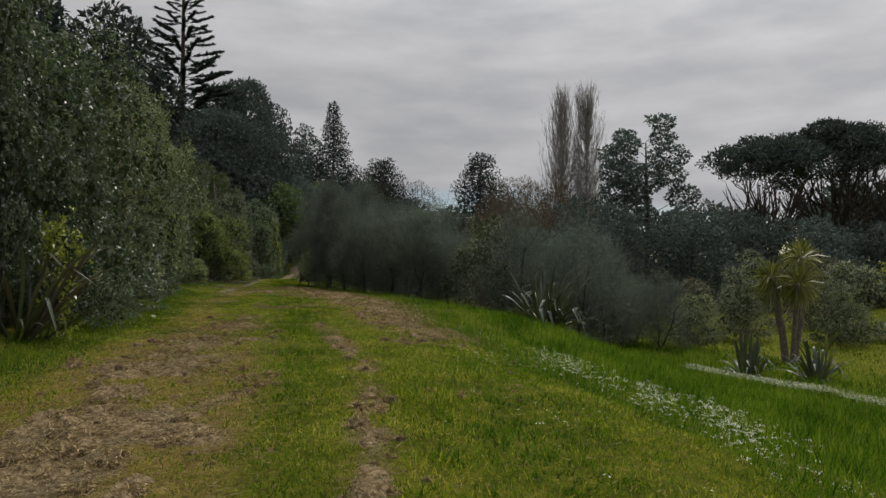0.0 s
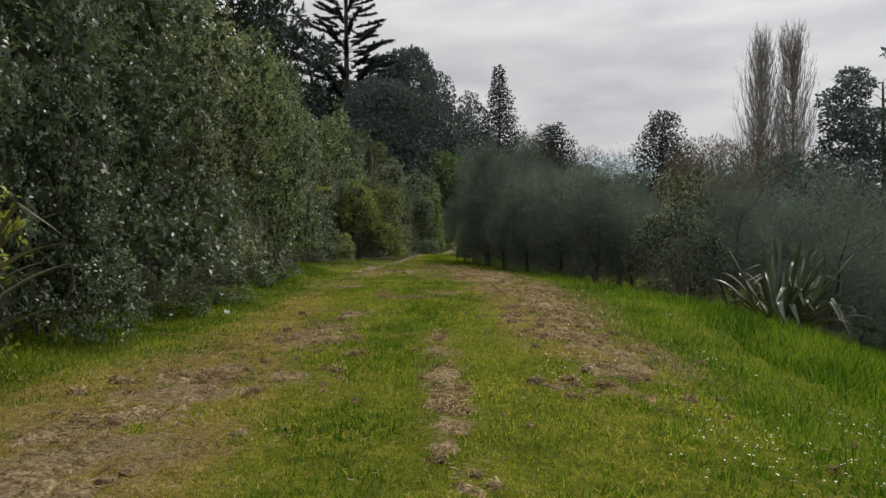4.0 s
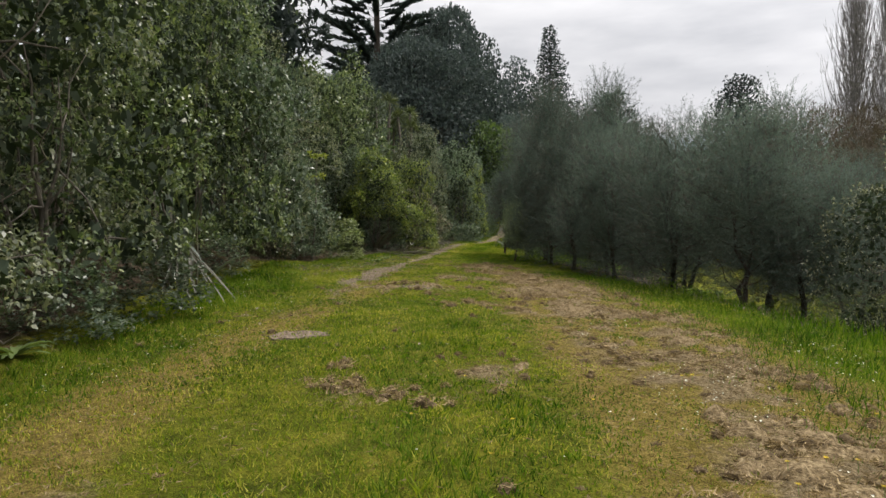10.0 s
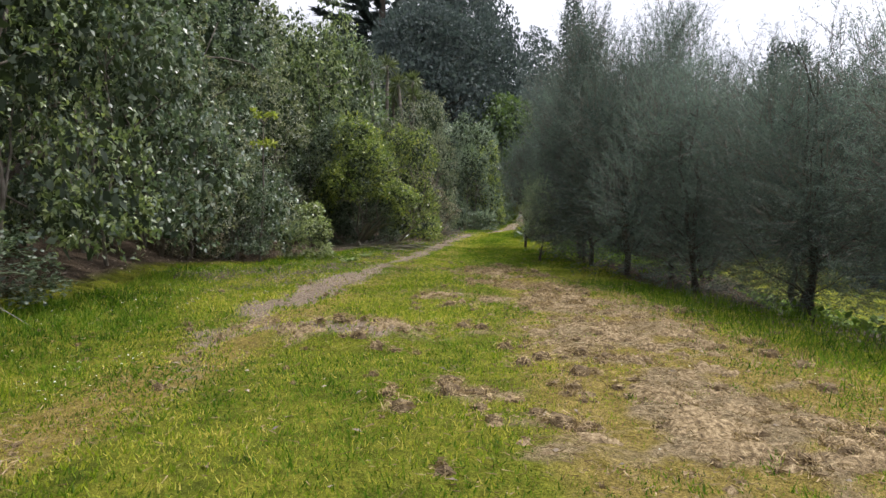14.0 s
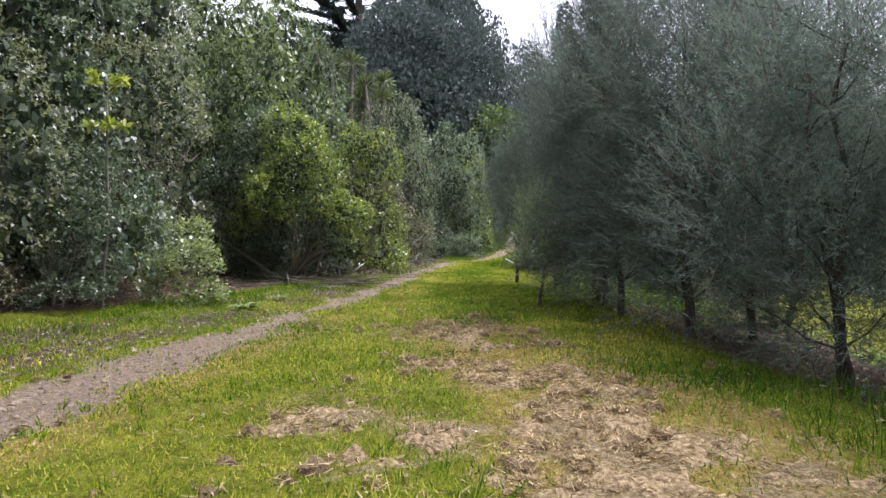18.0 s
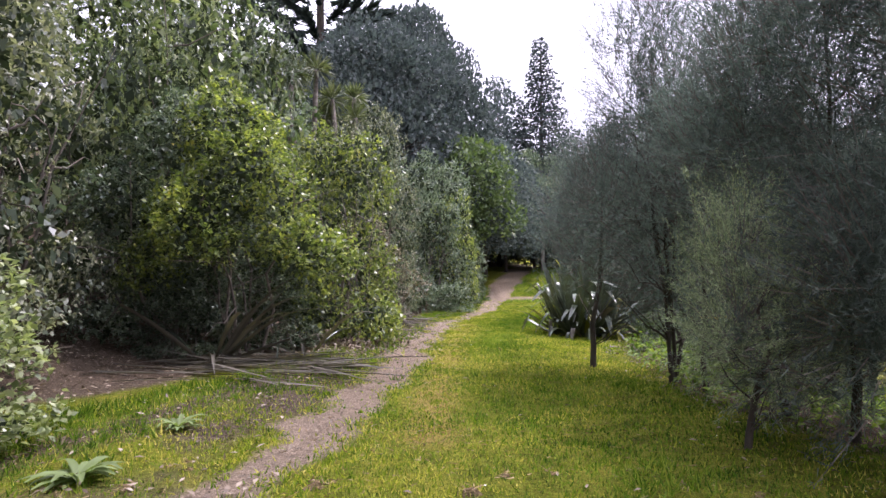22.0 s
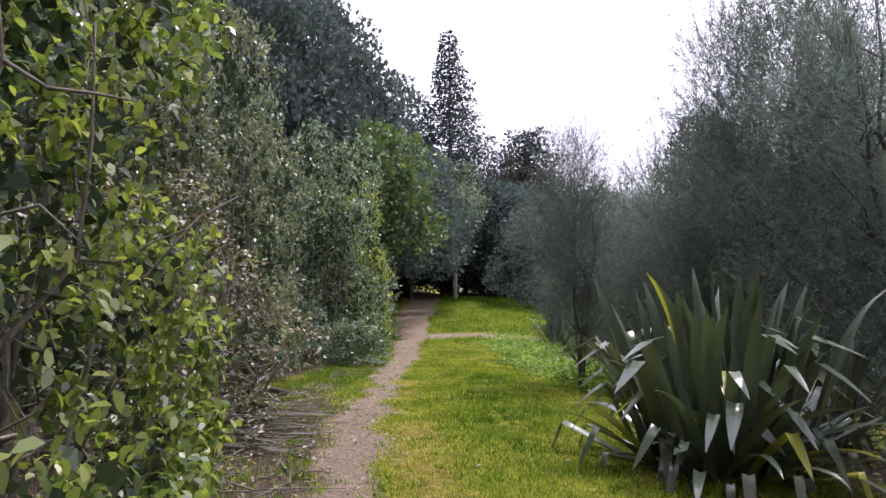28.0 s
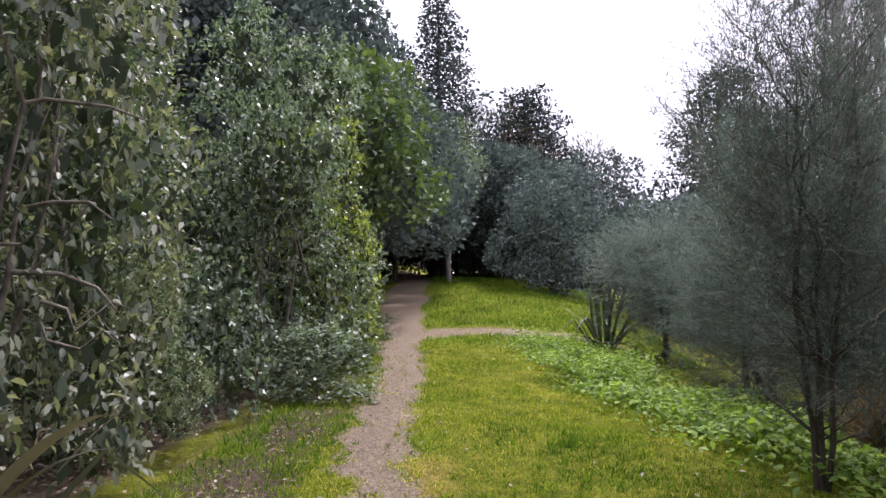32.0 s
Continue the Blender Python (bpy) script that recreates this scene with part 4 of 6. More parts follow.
def lawn():
    rng = np.random.default_rng(11)

    def room(x, y):
        so, st, li = soil_at(x, y), straw_at(x, y), litter_at(x, y)
        inside = (x > table(y, BUSH_EDGE) - .2) & (x < table(y, GROVE_EDGE) + .8)
        return (1 - .97 * so) * (1 - .35 * st) * (1 - .8 * li) * inside
    # an even short sward
    x, y = scatter(rng, 900000, 1.0, 58, -5.6, 4.2)
    fx, fy = scatter(rng, 60000, 57, 68, -4.0, 6.0)
    x, y = np.concatenate([x, fx]), np.concatenate([y, fy])
    keep = rng.random(len(x)) < room(x, y)
    x, y = x[keep], y[keep]
    short = .026 + .036 * rng.random(len(x))
    # tufts of longer blades that crowd in patches
    tx, ty = scatter(rng, 50000, 1.0, 62, -6.0, 4.6)
    lush = vnoise(tx, ty, 1.1, 9) * .6 + vnoise(tx, ty, .4, 10) * .4
    for s in LUSH:
        lush = np.minimum(lush + .22 * stripe(tx, ty, s, .5), 1)
    keep = rng.random(len(tx)) < room(tx, ty) * np.clip(lush * 2.6 - .65, .05, 1)
    tx, ty, lush = tx[keep], ty[keep], lush[keep]
    per = 11
    th = np.repeat((.035 + .13 * lush ** 2 * rng.random(len(tx))) * (.7 + .6 * rng.random(len(tx))), per)
    bx = np.repeat(tx, per) + rng.normal(size=len(tx) * per) * .022
    by = np.repeat(ty, per) + rng.normal(size=len(tx) * per) * .022
    tufted = np.concatenate([np.zeros(len(x), bool), np.ones(len(bx), bool)])
    x, y, h = np.concatenate([x, bx]), np.concatenate([y, by]), np.concatenate([short, th * (.7 + .5 * rng.random(len(th)))])
    n = len(x)
    gd = gold_at(x, y)
    edge = np.clip(1 - (x - table(y, BUSH_EDGE)) / 1.3, 0, 1)
    h = h * (1 - .3 * gd) * (1 + 1.0 * edge)
    way = unit(rng.normal(size=(n, 3)) * .5 + np.array([0, 0, .85]))
    v = blades(on_land(x, y) - np.array([0, 0, .01]), way, h, .0075 + .007 * rng.random(n), rng)
    fresh = np.clip(vnoise(x, y, 1.5, 15) * 2.4 + vnoise(x, y, .5, 16) * .8 - 1.5, 0, 1)
    for s in LUSH:
        fresh = np.maximum(fresh, stripe(x, y, s, .5) * np.clip(vnoise(x, y, .6, 17) * 2.2 - .25, 0, 1))
    green = (edge > .25) & (rng.random(n) < .7) | (across(x, y) > 2.4) & (y < 24) & (rng.random(n) < .8) | (rng.random(n) < np.where(tufted, .25, .03) + .85 * fresh)
    tagged(new("lawn_grass", mesh_of("lawn_grass", v[~green], 3, M_GRASS)), "short mown yellow-green lawn grass", "grass", kind="stuff")
    tagged(new("edge_grass", mesh_of("edge_grass", v[green], 3, M_LONG)), "longer fresh green grass tufts in the lawn", "grass", kind="stuff")


def bank_grass():
    rng = np.random.default_rng(12)
    n = 140000
    x, y = scatter(rng, n, -2, 30, 1.8, 19)
    keep = ((x < table(y, GROVE_EDGE) + 1.0) | (across(x, y) > 8)) & (rng.random(n) < np.clip((19 - across(x, y)) / 8, 0, 1) * np.clip((y + 2) / 4, 0, 1))
    x, y = x[keep], y[keep]
    n = len(x)
    s = across(x, y)
    way = unit(rng.normal(size=(n, 3)) * .4 + np.array([0, 0, .9]))
    h = (.10 + .16 * rng.random(n)) * (1 + .5 * (s > 5)) * np.clip((s - 1.2) / 2.0, .35, 1)
    v = blades(on_land(x, y) - np.array([0, 0, .02]), way, h, .012 + .012 * (s > 5), rng)
    tagged(new("bank_grass", mesh_of("bank_grass", v, 3, M_LONG)), "long lush green grass on the falling bank", "grass", kind="stuff")
    x, y = rng.random(42000) * 38 + 2, 6 + rng.random(42000) * 44
    keep = (across(x, y) > 8) & (x > table(y, GROVE_EDGE) - 30) & (rng.random(len(x)) < np.clip((41 - x) / 10, 0, 1) * np.clip((y - 5) / 6, 0, 1) * np.clip((51 - y) / 10, 0, 1))
    x, y = x[keep], y[keep]
    v = blades(on_land(x, y) - np.array([0, 0, .02]), unit(rng.normal(size=(len(x), 3)) * .4 + np.array([0, 0, .9])), .12 + .14 * rng.random(len(x)), .035, rng)
    tagged(new("meadow_grass", mesh_of("meadow_grass", v, 3, M_LONG)), "green grass of the lower meadow", "grass", kind="stuff")
    n = 46000
    x, y = rng.random(n) * 14 - 16, 60 + rng.random(n) * 22
    keep = (soil_at(x, y) < .3) & (x < -6)
    x, y = x[keep], y[keep]
    v = blades(on_land(x, y), unit(rng.normal(size=(len(x), 3)) * .4 + np.array([0, 0, .9])), .16, .02, rng)
    tagged(new("knoll_grass", mesh_of("knoll_grass", v, 3, M_LONG)), "green grass on the far knoll beside the gravel track", "grass", kind="stuff")


def straw_bits():
    rng = np.random.default_rng(13)
    x, y = scatter(rng, 300000, 1.0, 34, -5, 4.5)
    keep = rng.random(len(x)) < straw_at(x, y) * 1.3 + gold_at(x, y) * .2 + .05
    x, y = x[keep], y[keep]
    n = len(x)
    base = on_land(x, y) + np.array([0, 0, 1.0]) * (.02 + .05 * rng.random(n))[:, None]
    way = unit(rng.normal(size=(n, 3)) * np.array([1, 1, .35]))
    v = blades(base, way, .03 + .05 * rng.random(n), .004 + .004 * rng.random(n), rng)
    tagged(new("mown_straw", mesh_of("mown_straw", v, 3, M_STRAW)), "dry brown mown grass clippings lying in strips", "straw", kind="stuff")
    # tangled clumps of clippings and torn turf
    x, y = scatter(rng, 46000, 1.0, 34, -5, 4.5)
    keep = rng.random(len(x)) < np.clip(straw_at(x, y) - .15, 0, 1) ** 1.2 * .8 + .016 * (vnoise(x, y, 1.3, 30) > .5)
    x, y = x[keep], y[keep]
    per = 20
    r = .02 + .075 * rng.random(len(x)) ** 3
    c, R = np.repeat(on_land(x, y), per, 0), np.repeat(r, per)
    d = unit(rng.normal(size=c.shape))
    d[:, 2] = np.abs(d[:, 2]) * .75
    base = c + d * (R * rng.random(len(R)) ** .4)[:, None]
    way = unit(rng.normal(size=c.shape) * np.array([1, 1, .5]))
    v = blades(base - way * .02, way, R * .55 + .03, .005 + .008 * rng.random(len(R)), rng)
    tagged(new("turf_tangles", mesh_of("turf_tangles", v, 3, M_TANGLE)), "brown tangled clumps of dead turf and clippings", "turf clumps", kind="stuff")
    # large matted clumps turned up by the mower
    bx, by = scatter(rng, 30000, 1.0, 32, -5, 4.5)
    keep = rng.random(len(bx)) < np.clip(straw_at(bx, by) * 1.2, 0, 1) * np.clip(vnoise(bx, by, .9, 33) * 2.6 - 1.0, 0, 1) * .7
    bx, by = bx[keep], by[keep]
    br = .04 + .075 * rng.random(len(bx)) ** 2
    per = 64
    c, R = np.repeat(on_land(bx, by), per, 0), np.repeat(br, per)
    d = unit(rng.normal(size=c.shape))
    d[:, 2] = np.abs(d[:, 2]) * .9
    lie = np.repeat(rng.normal(size=(len(bx), 3)) * np.array([1, 1, .2]), per, 0)
    base = c + d * (R * (.5 + .5 * rng.random(len(R))))[:, None] * np.array([1.3, 1.3, 1])
    way = unit(lie + rng.normal(size=c.shape) * .8)
    v = blades(base - way * .03, way, R * .4 + .025, .005 + .006 * rng.random(len(R)), rng)
    tagged(new("mower_clumps", mesh_of("mower_clumps", v, 3, M_TANGLE)), "matted tufts of dead grass turned up by the mower", "turf clumps", kind="stuff")
    x, y, r = np.concatenate([x, bx]), np.concatenate([y, by]), np.concatenate([r, br * 1.3])
    V, F = [], []
    for a, b, c, q0 in zip(x, y, land(x, y), r * .62):
        k, m = len(V), 6
        V.append((a, b, c + q0 * .8))
        for ring, hz in ((.62, .55), (1.05, -.2)):
            for j in range(m):
                w = 6.283 * j / m + rng.random() * .6
                q = q0 * ring * (.6 + .7 * rng.random())
                V.append((a + math.cos(w) * q * 1.2, b + math.sin(w) * q, c + q0 * hz * (.7 + .6 * rng.random())))
        for j in range(m):
            l = (j + 1) % m
            F += [(k, k + 1 + j, k + 1 + l), (k + 1 + j, k + 1 + m + j, k + 1 + m + l, k + 1 + l)]
    tagged(new("turf_clods", mesh_from("turf_clods", V, F, M_CLOD, False)), "dark brown matted clods of dead turf", "clods", kind="stuff")


def thatch():
    """The matted relief of the mown strips, a fine sheet that dives under the turf at its edge."""
    step = .042
    xs, ys = np.arange(-9, 1.2, step), np.arange(1.0, 33, step)
    X, Y = np.meshgrid(xs, ys)
    st = straw_at(X, Y)
    rg = np.random.default_rng(40)
    rough = .5 * vnoise(X, Y, .09, 41) + .5 * rg.random(X.shape)
    lump = np.clip(vnoise(X, Y, .17, 42) * 2.2 - .75, 0, 1) * (.4 + .6 * vnoise(X, Y, .9, 43))
    Z = land(X, Y) - .05 + np.clip(st * 1.5, 0, 1) * (.030 + .032 * rough + .075 * lump * (.6 + .8 * rough))
    keep = st > .3
    cell = keep[:-1, :-1] | keep[1:, :-1] | keep[:-1, 1:] | keep[1:, 1:]
    nx = len(xs)
    i = (np.arange(len(ys) - 1)[:, None] * nx + np.arange(nx - 1)[None, :])[cell]
    quads = np.stack([i, i + 1, i + nx + 1, i + nx], 1)
    used, inv = np.unique(quads, return_inverse=True)
    co = np.stack([X.ravel(), Y.ravel(), Z.ravel()], 1)[used]
    me = bpy.data.meshes.new("mown_thatch")
    me.vertices.add(len(co))
    me.vertices.foreach_set("co", co.astype(np.float32).ravel())
    me.loops.add(quads.size)
    me.loops.foreach_set("vertex_index", inv.astype(np.int32).ravel())
    me.polygons.add(len(quads))
    me.polygons.foreach_set("loop_start", np.arange(0, quads.size, 4, dtype=np.int32))
    me.materials.append(M_THATCH)
    me.update(calc_edges=True)
    tagged(new("mown_thatch", me), "matted brown thatch of the mown strips", "thatch", kind="stuff")


def pebbles():
    rng = np.random.default_rng(44)
    x, y = scatter(rng, 15000, 22, 62, -3.5, 1.5)
    keep = rng.random(len(x)) < soil_at(x, y) ** 2 * .9
    x, y = x[keep], y[keep]
    c = on_land(x, y) - np.array([0, 0, .028])
    r = .006 + .016 * rng.random(len(x)) ** 3
    corners = np.array([(1, 0, 0), (0, 1, 0), (-1, 0, 0), (0, -1, 0), (0, 0, .7)])
    V, F = [], []
    for p, q in zip(c, r):
        k = len(V)
        a = rng.random() * 6.283
        for d in corners * (.7 + .6 * rng.random((5, 3))):
            V.append((p[0] + q * (d[0] * math.cos(a) - d[1] * math.sin(a)), p[1] + q * (d[0] * math.sin(a) + d[1] * math.cos(a)), p[2] + q * d[2]))
        F += [(k, k + 1, k + 4), (k + 1, k + 2, k + 4), (k + 2, k + 3, k + 4), (k + 3, k, k + 4)]
    tagged(new("path_pebbles", mesh_from("path_pebbles", V, F, M_STONE, False)), "small pale stones trodden into the path", "pebbles", kind="stuff")


def flowers():
    rng = np.random.default_rng(14)

    def heads(x, y, h, size, k):
        n = len(x)
        top = on_land(x, y) + np.array([0, 0, 1.0]) * h[:, None]
        c = np.repeat(top, k, 0) + rng.normal(size=(n * k, 3)) * np.array([1, 1, .4]) * size * (1.2 if k > 1 else 0)
        return leaves(c, unit(rng.normal(size=(n * k, 3)) * np.array([1, 1, .3])), size, size * .9, .05, rng, .9)
    # the white drift along the bank's crest
    n = 3600
    k = rng.random(n)
    px = np.interp(k, [0, .25, .5, .7, 1], [1.5, 1.72, 1.92, 2.1, 2.75])
    py = np.interp(k, [0, .25, .5, .7, 1], [9.8, 7.7, 6.1, 5.1, 3.0])
    x, y = px + rng.normal(size=n) * .27 + .05 * np.sin(py * 3), py + rng.normal(size=n) * .2
    ok = vnoise(x, y, .5, 61) + .5 * vnoise(x, y, .18, 62) + rng.normal(size=n) * .14 > .98
    v1 = heads(x[ok], y[ok], .14 + .22 * rng.random(ok.sum()), .011, 6)
    x, y = scatter(rng, 2600, 2, 22, .8, 4.5)
    ok = np.sin(x * 2.3) * np.sin(y * 1.4 + 1) + rng.normal(size=len(x)) * .4 > .55
    v2 = heads(x[ok], y[ok], .05 + .08 * rng.random(ok.sum()), .018, 2)
    tagged(new("white_flower_drift", mesh_of("white_flower_drift", np.concatenate([v1, v2]), 4, M_PETAL)), "drift of tiny white flowers along the bank's crest", "flowers", kind="stuff")
    # the white-flowered border at the foot of the bank
    n = 2200
    k = rng.random(n)
    x = np.interp(k, [0, .35, .7, 1], [7.5, 9.0, 10.1, 10.8]) + rng.normal(size=n) * .12
    y = np.interp(k, [0, .35, .7, 1], [20.2, 18.8, 17.2, 14.6]) + rng.normal(size=n) * .14
    v = heads(x, y, .10 + .16 * rng.random(n), .03, 2)
    tagged(new("white_flower_border", mesh_of("white_flower_border", v, 4, M_PETAL)), "low border of white flowers at the foot of the bank", "flowers", kind="stuff")
    # lawn daisies
    x1, y1 = scatter(rng, 1800, 14, 30, -6, -3)
    ok = (x1 > table(y1, BUSH_EDGE) + .2) & (np.sin(x1 * 1.7) * np.sin(y1 * 1.1) + rng.normal(size=1800) * .5 > .25)
    x2, y2 = scatter(rng, 120, 3, 40, -3, 3.5)
    x, y = np.concatenate([x1[ok], x2]), np.concatenate([y1[ok], y2])
    v = heads(x, y, .045 + .035 * rng.random(len(x)), .017, 1)
    tagged(new("lawn_daisies", mesh_of("lawn_daisies", v, 4, M_PETAL)), "scattered small white lawn daisies", "flowers", kind="stuff")


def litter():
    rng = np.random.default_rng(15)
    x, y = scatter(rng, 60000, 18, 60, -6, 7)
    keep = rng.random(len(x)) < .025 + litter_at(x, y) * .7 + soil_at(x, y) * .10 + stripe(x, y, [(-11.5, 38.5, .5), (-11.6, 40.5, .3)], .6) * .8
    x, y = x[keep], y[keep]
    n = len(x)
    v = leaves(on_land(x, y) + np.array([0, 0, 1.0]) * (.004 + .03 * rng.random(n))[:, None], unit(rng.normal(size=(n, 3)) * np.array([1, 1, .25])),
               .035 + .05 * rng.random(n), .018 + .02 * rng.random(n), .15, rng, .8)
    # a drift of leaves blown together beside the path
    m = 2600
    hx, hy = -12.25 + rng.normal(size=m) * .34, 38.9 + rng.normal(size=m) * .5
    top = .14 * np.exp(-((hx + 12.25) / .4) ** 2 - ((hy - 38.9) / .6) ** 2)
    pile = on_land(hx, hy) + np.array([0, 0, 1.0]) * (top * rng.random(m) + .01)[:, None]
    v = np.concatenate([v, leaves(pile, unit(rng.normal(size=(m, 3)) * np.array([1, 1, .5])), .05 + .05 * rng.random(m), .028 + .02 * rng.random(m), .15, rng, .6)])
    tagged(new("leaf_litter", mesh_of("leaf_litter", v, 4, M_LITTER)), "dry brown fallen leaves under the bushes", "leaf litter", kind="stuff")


lawn()
bank_grass()
straw_bits()
thatch()
pebbles()
flowers()
litter()

# ---------------------------------------------------------------- bushes along the left bank
BUSH_KINDS = {
    "broad": (broad_bush(1, M_BROAD, n_tips=2000, stems=5), broad_bush(2, M_BROAD, n_tips=2000, stems=5)),
    "olive": (broad_bush(3, M_OLIVE, leaf=.06, wide=.034, n_tips=2200, stems=5), broad_bush(4, M_OLIVE, leaf=.07, wide=.04, n_tips=1900, stems=5)),
    "grey": (broad_bush(5, M_GREY, leaf=.06, wide=.032, n_tips=1900), broad_bush(6, M_GREY, leaf=.08, wide=.042, oval=True)),
    "bright": (broad_bush(7, M_BRIGHT, leaf=.105, wide=.058, n_tips=1300, oval=True), broad_bush(8, M_BRIGHT, leaf=.085, wide=.05, skirt=False, stems=7, n_tips=1800)),
    "bloom": (broad_bush(12, M_BLOOM, leaf=.07, wide=.04, n_tips=1500),),
    "rust": (broad_bush(9, M_RUST, leaf=.09, wide=.05, n_tips=1050, per=6, stems=22, oval=True, heart=700),),
    "hill": (broad_bush(10, M_BROAD, n_tips=620, per=6, leaf=.115, wide=.07, stems=2, heart=700), broad_bush(11, M_OLIVE, n_tips=620, per=6, leaf=.11, wide=.06, stems=2, heart=700)),
}
BUSH_LABELS = {
    "broad": "dense dark green broadleaf bush on the bank", "olive": "dense olive-green small-leaved bush on the bank",
    "grey": "grey-green glossy-leaved bush with bare lower twigs", "bright": "yellow-green large-leaved shrub catching the sun",
    "bloom": "pale blossoming grey-green bush among dark trees", "rust": "brownish half-dry bush with tangled grey twigs", "hill": "tall dark bush on the slope above the bank",
}


def bush(kind, v, x, y, r, h, **kw):
    s = r / 2.0
    return plant("bush", (kind, v), BUSH_KINDS[kind][v], x, y, s, h / (4.9 * s), label=kw.pop("label", BUSH_LABELS[kind]), category="bush", group="bank bushes", **kw)


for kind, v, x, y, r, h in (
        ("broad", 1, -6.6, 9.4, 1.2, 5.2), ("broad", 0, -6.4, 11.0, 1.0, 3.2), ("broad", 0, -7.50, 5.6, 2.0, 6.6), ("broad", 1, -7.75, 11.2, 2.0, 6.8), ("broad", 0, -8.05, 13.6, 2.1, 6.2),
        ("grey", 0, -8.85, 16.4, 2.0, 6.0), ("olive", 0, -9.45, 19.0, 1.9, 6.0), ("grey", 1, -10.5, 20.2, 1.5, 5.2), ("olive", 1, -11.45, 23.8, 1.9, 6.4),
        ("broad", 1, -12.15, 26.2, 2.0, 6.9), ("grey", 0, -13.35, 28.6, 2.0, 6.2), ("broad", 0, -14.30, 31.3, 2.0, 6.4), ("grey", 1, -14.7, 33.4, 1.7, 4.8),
        # broad bushes at y 37.2 to 38.4 are added to darken the hollow
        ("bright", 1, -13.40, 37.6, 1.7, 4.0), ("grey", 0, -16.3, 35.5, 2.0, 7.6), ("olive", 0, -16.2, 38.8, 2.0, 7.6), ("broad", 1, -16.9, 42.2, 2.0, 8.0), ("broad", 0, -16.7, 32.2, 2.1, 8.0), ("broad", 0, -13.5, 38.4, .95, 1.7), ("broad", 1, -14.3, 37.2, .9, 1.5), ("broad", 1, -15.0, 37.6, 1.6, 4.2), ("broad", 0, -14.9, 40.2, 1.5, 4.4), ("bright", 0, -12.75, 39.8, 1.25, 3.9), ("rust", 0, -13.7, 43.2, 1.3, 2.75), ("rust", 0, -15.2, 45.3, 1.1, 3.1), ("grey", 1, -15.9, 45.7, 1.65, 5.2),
        # the bright bush at y 56.6 puts a backlit edge into leaf colour
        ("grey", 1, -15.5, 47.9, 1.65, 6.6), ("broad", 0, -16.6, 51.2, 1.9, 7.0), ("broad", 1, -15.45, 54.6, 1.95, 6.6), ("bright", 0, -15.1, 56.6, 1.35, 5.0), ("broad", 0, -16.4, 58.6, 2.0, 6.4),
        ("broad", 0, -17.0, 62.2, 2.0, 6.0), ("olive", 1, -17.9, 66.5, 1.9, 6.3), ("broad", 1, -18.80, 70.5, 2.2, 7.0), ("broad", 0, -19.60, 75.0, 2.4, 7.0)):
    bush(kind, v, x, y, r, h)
PALE = broad_bush(17, M_PALELEAF, n_tips=520, per=6, leaf=.19, wide=.105, stems=0, heart=300)
SUNNY = broad_bush(18, M_SUNLEAF, n_tips=120, per=8, leaf=.27, wide=.15, stems=7, heart=30, oval=True)
KARAKA = broad_bush(19, M_BRIGHT, n_tips=170, per=7, leaf=.36, wide=.19, stems=6, heart=60, oval=True)
plant("low_shrub", "pale_shrub", PALE, -12.2, 32.0, .38, .76, label="low light-green shrub with pale glossy leaves beside the path", category="shrub")
plant("low_shrub", "sunny_shrub", SUNNY, -5.5, 9.3, .22, 1.7, label="bright yellow-green shrub catching the sun beside flax", category="shrub")
bush("broad", 1, -13.2, 30.6, 1.1, 2.5, label="low dark green bush beside the path")
bush("rust", 0, -13.2, 29.2, .8, 1.7, label="low tangled half-bare shrub beside the path")
plant("low_shrub", "karaka_shrub", KARAKA, -12.5, 41.05, .2, 1.4, label="small shrub with large glossy yellow-green leaves", category="shrub")
bush("olive", 0, -15.3, 50.0, .8, 2.2, label="small olive-green bush at the path's edge")
LOW = (broad_bush(14, M_BROAD, n_tips=330, per=6, leaf=.22, wide=.11, stems=0, heart=250), broad_bush(15, M_LIME, n_tips=330, per=6, leaf=.2, wide=.09, stems=0, heart=250))
rl = np.random.default_rng(20)
for y in np.arange(13.8, 24, .95):
    if 7.0 < y < 10.0 or 20.4 < y < 22.6 or rl.random() < .12:
        continue
    v = int(rl.random() < .35)
    plant("low_shrub", ("low", v), LOW[v], float(table(y, BUSH_EDGE)) - .25 + rl.normal() * .15, y + rl.normal() * .2, .30 + .14 * rl.random(), .45 + .25 * rl.random(), label="low leafy green plant at the bushes' foot", category="shrub", group="low shrubs")
for y in np.arange(53, 66, 1.6):
    v = int(rl.random() < .5)
    plant("low_shrub", ("low", v), LOW[v], float(table(y, BUSH_EDGE)) + .1 + rl.normal() * .2, y + rl.normal() * .3, .30 + .2 * rl.random(), .5 + .3 * rl.random(), label="low leafy green plant at the path's edge", category="shrub", group="low shrubs")
rs = np.random.default_rng(21)
for row, (back, h0) in enumerate(((4.8, 6.2), (8.6, 6.8), (13.0, 7.5))):
    for y in np.arange(1.0 + row, 80, (3.4, 4.6, 8.0)[row]):
        x = float(table(y, BUSH_EDGE)) - back + rs.normal() * .5
        bush("hill", int(rs.integers(2)), x, y + rs.normal() * .5, 2.5 + .4 * rs.random(), h0 + rs.normal() * .6 + (2.7 if 21 < y < 50 else 0))
for x, y in ((-16.0, 93.5), (-12.6, 95.5), (-19.5, 92.0), (-9.5, 90.0)):
    bush("hill", 1, x, y, 2.9, 6.0)
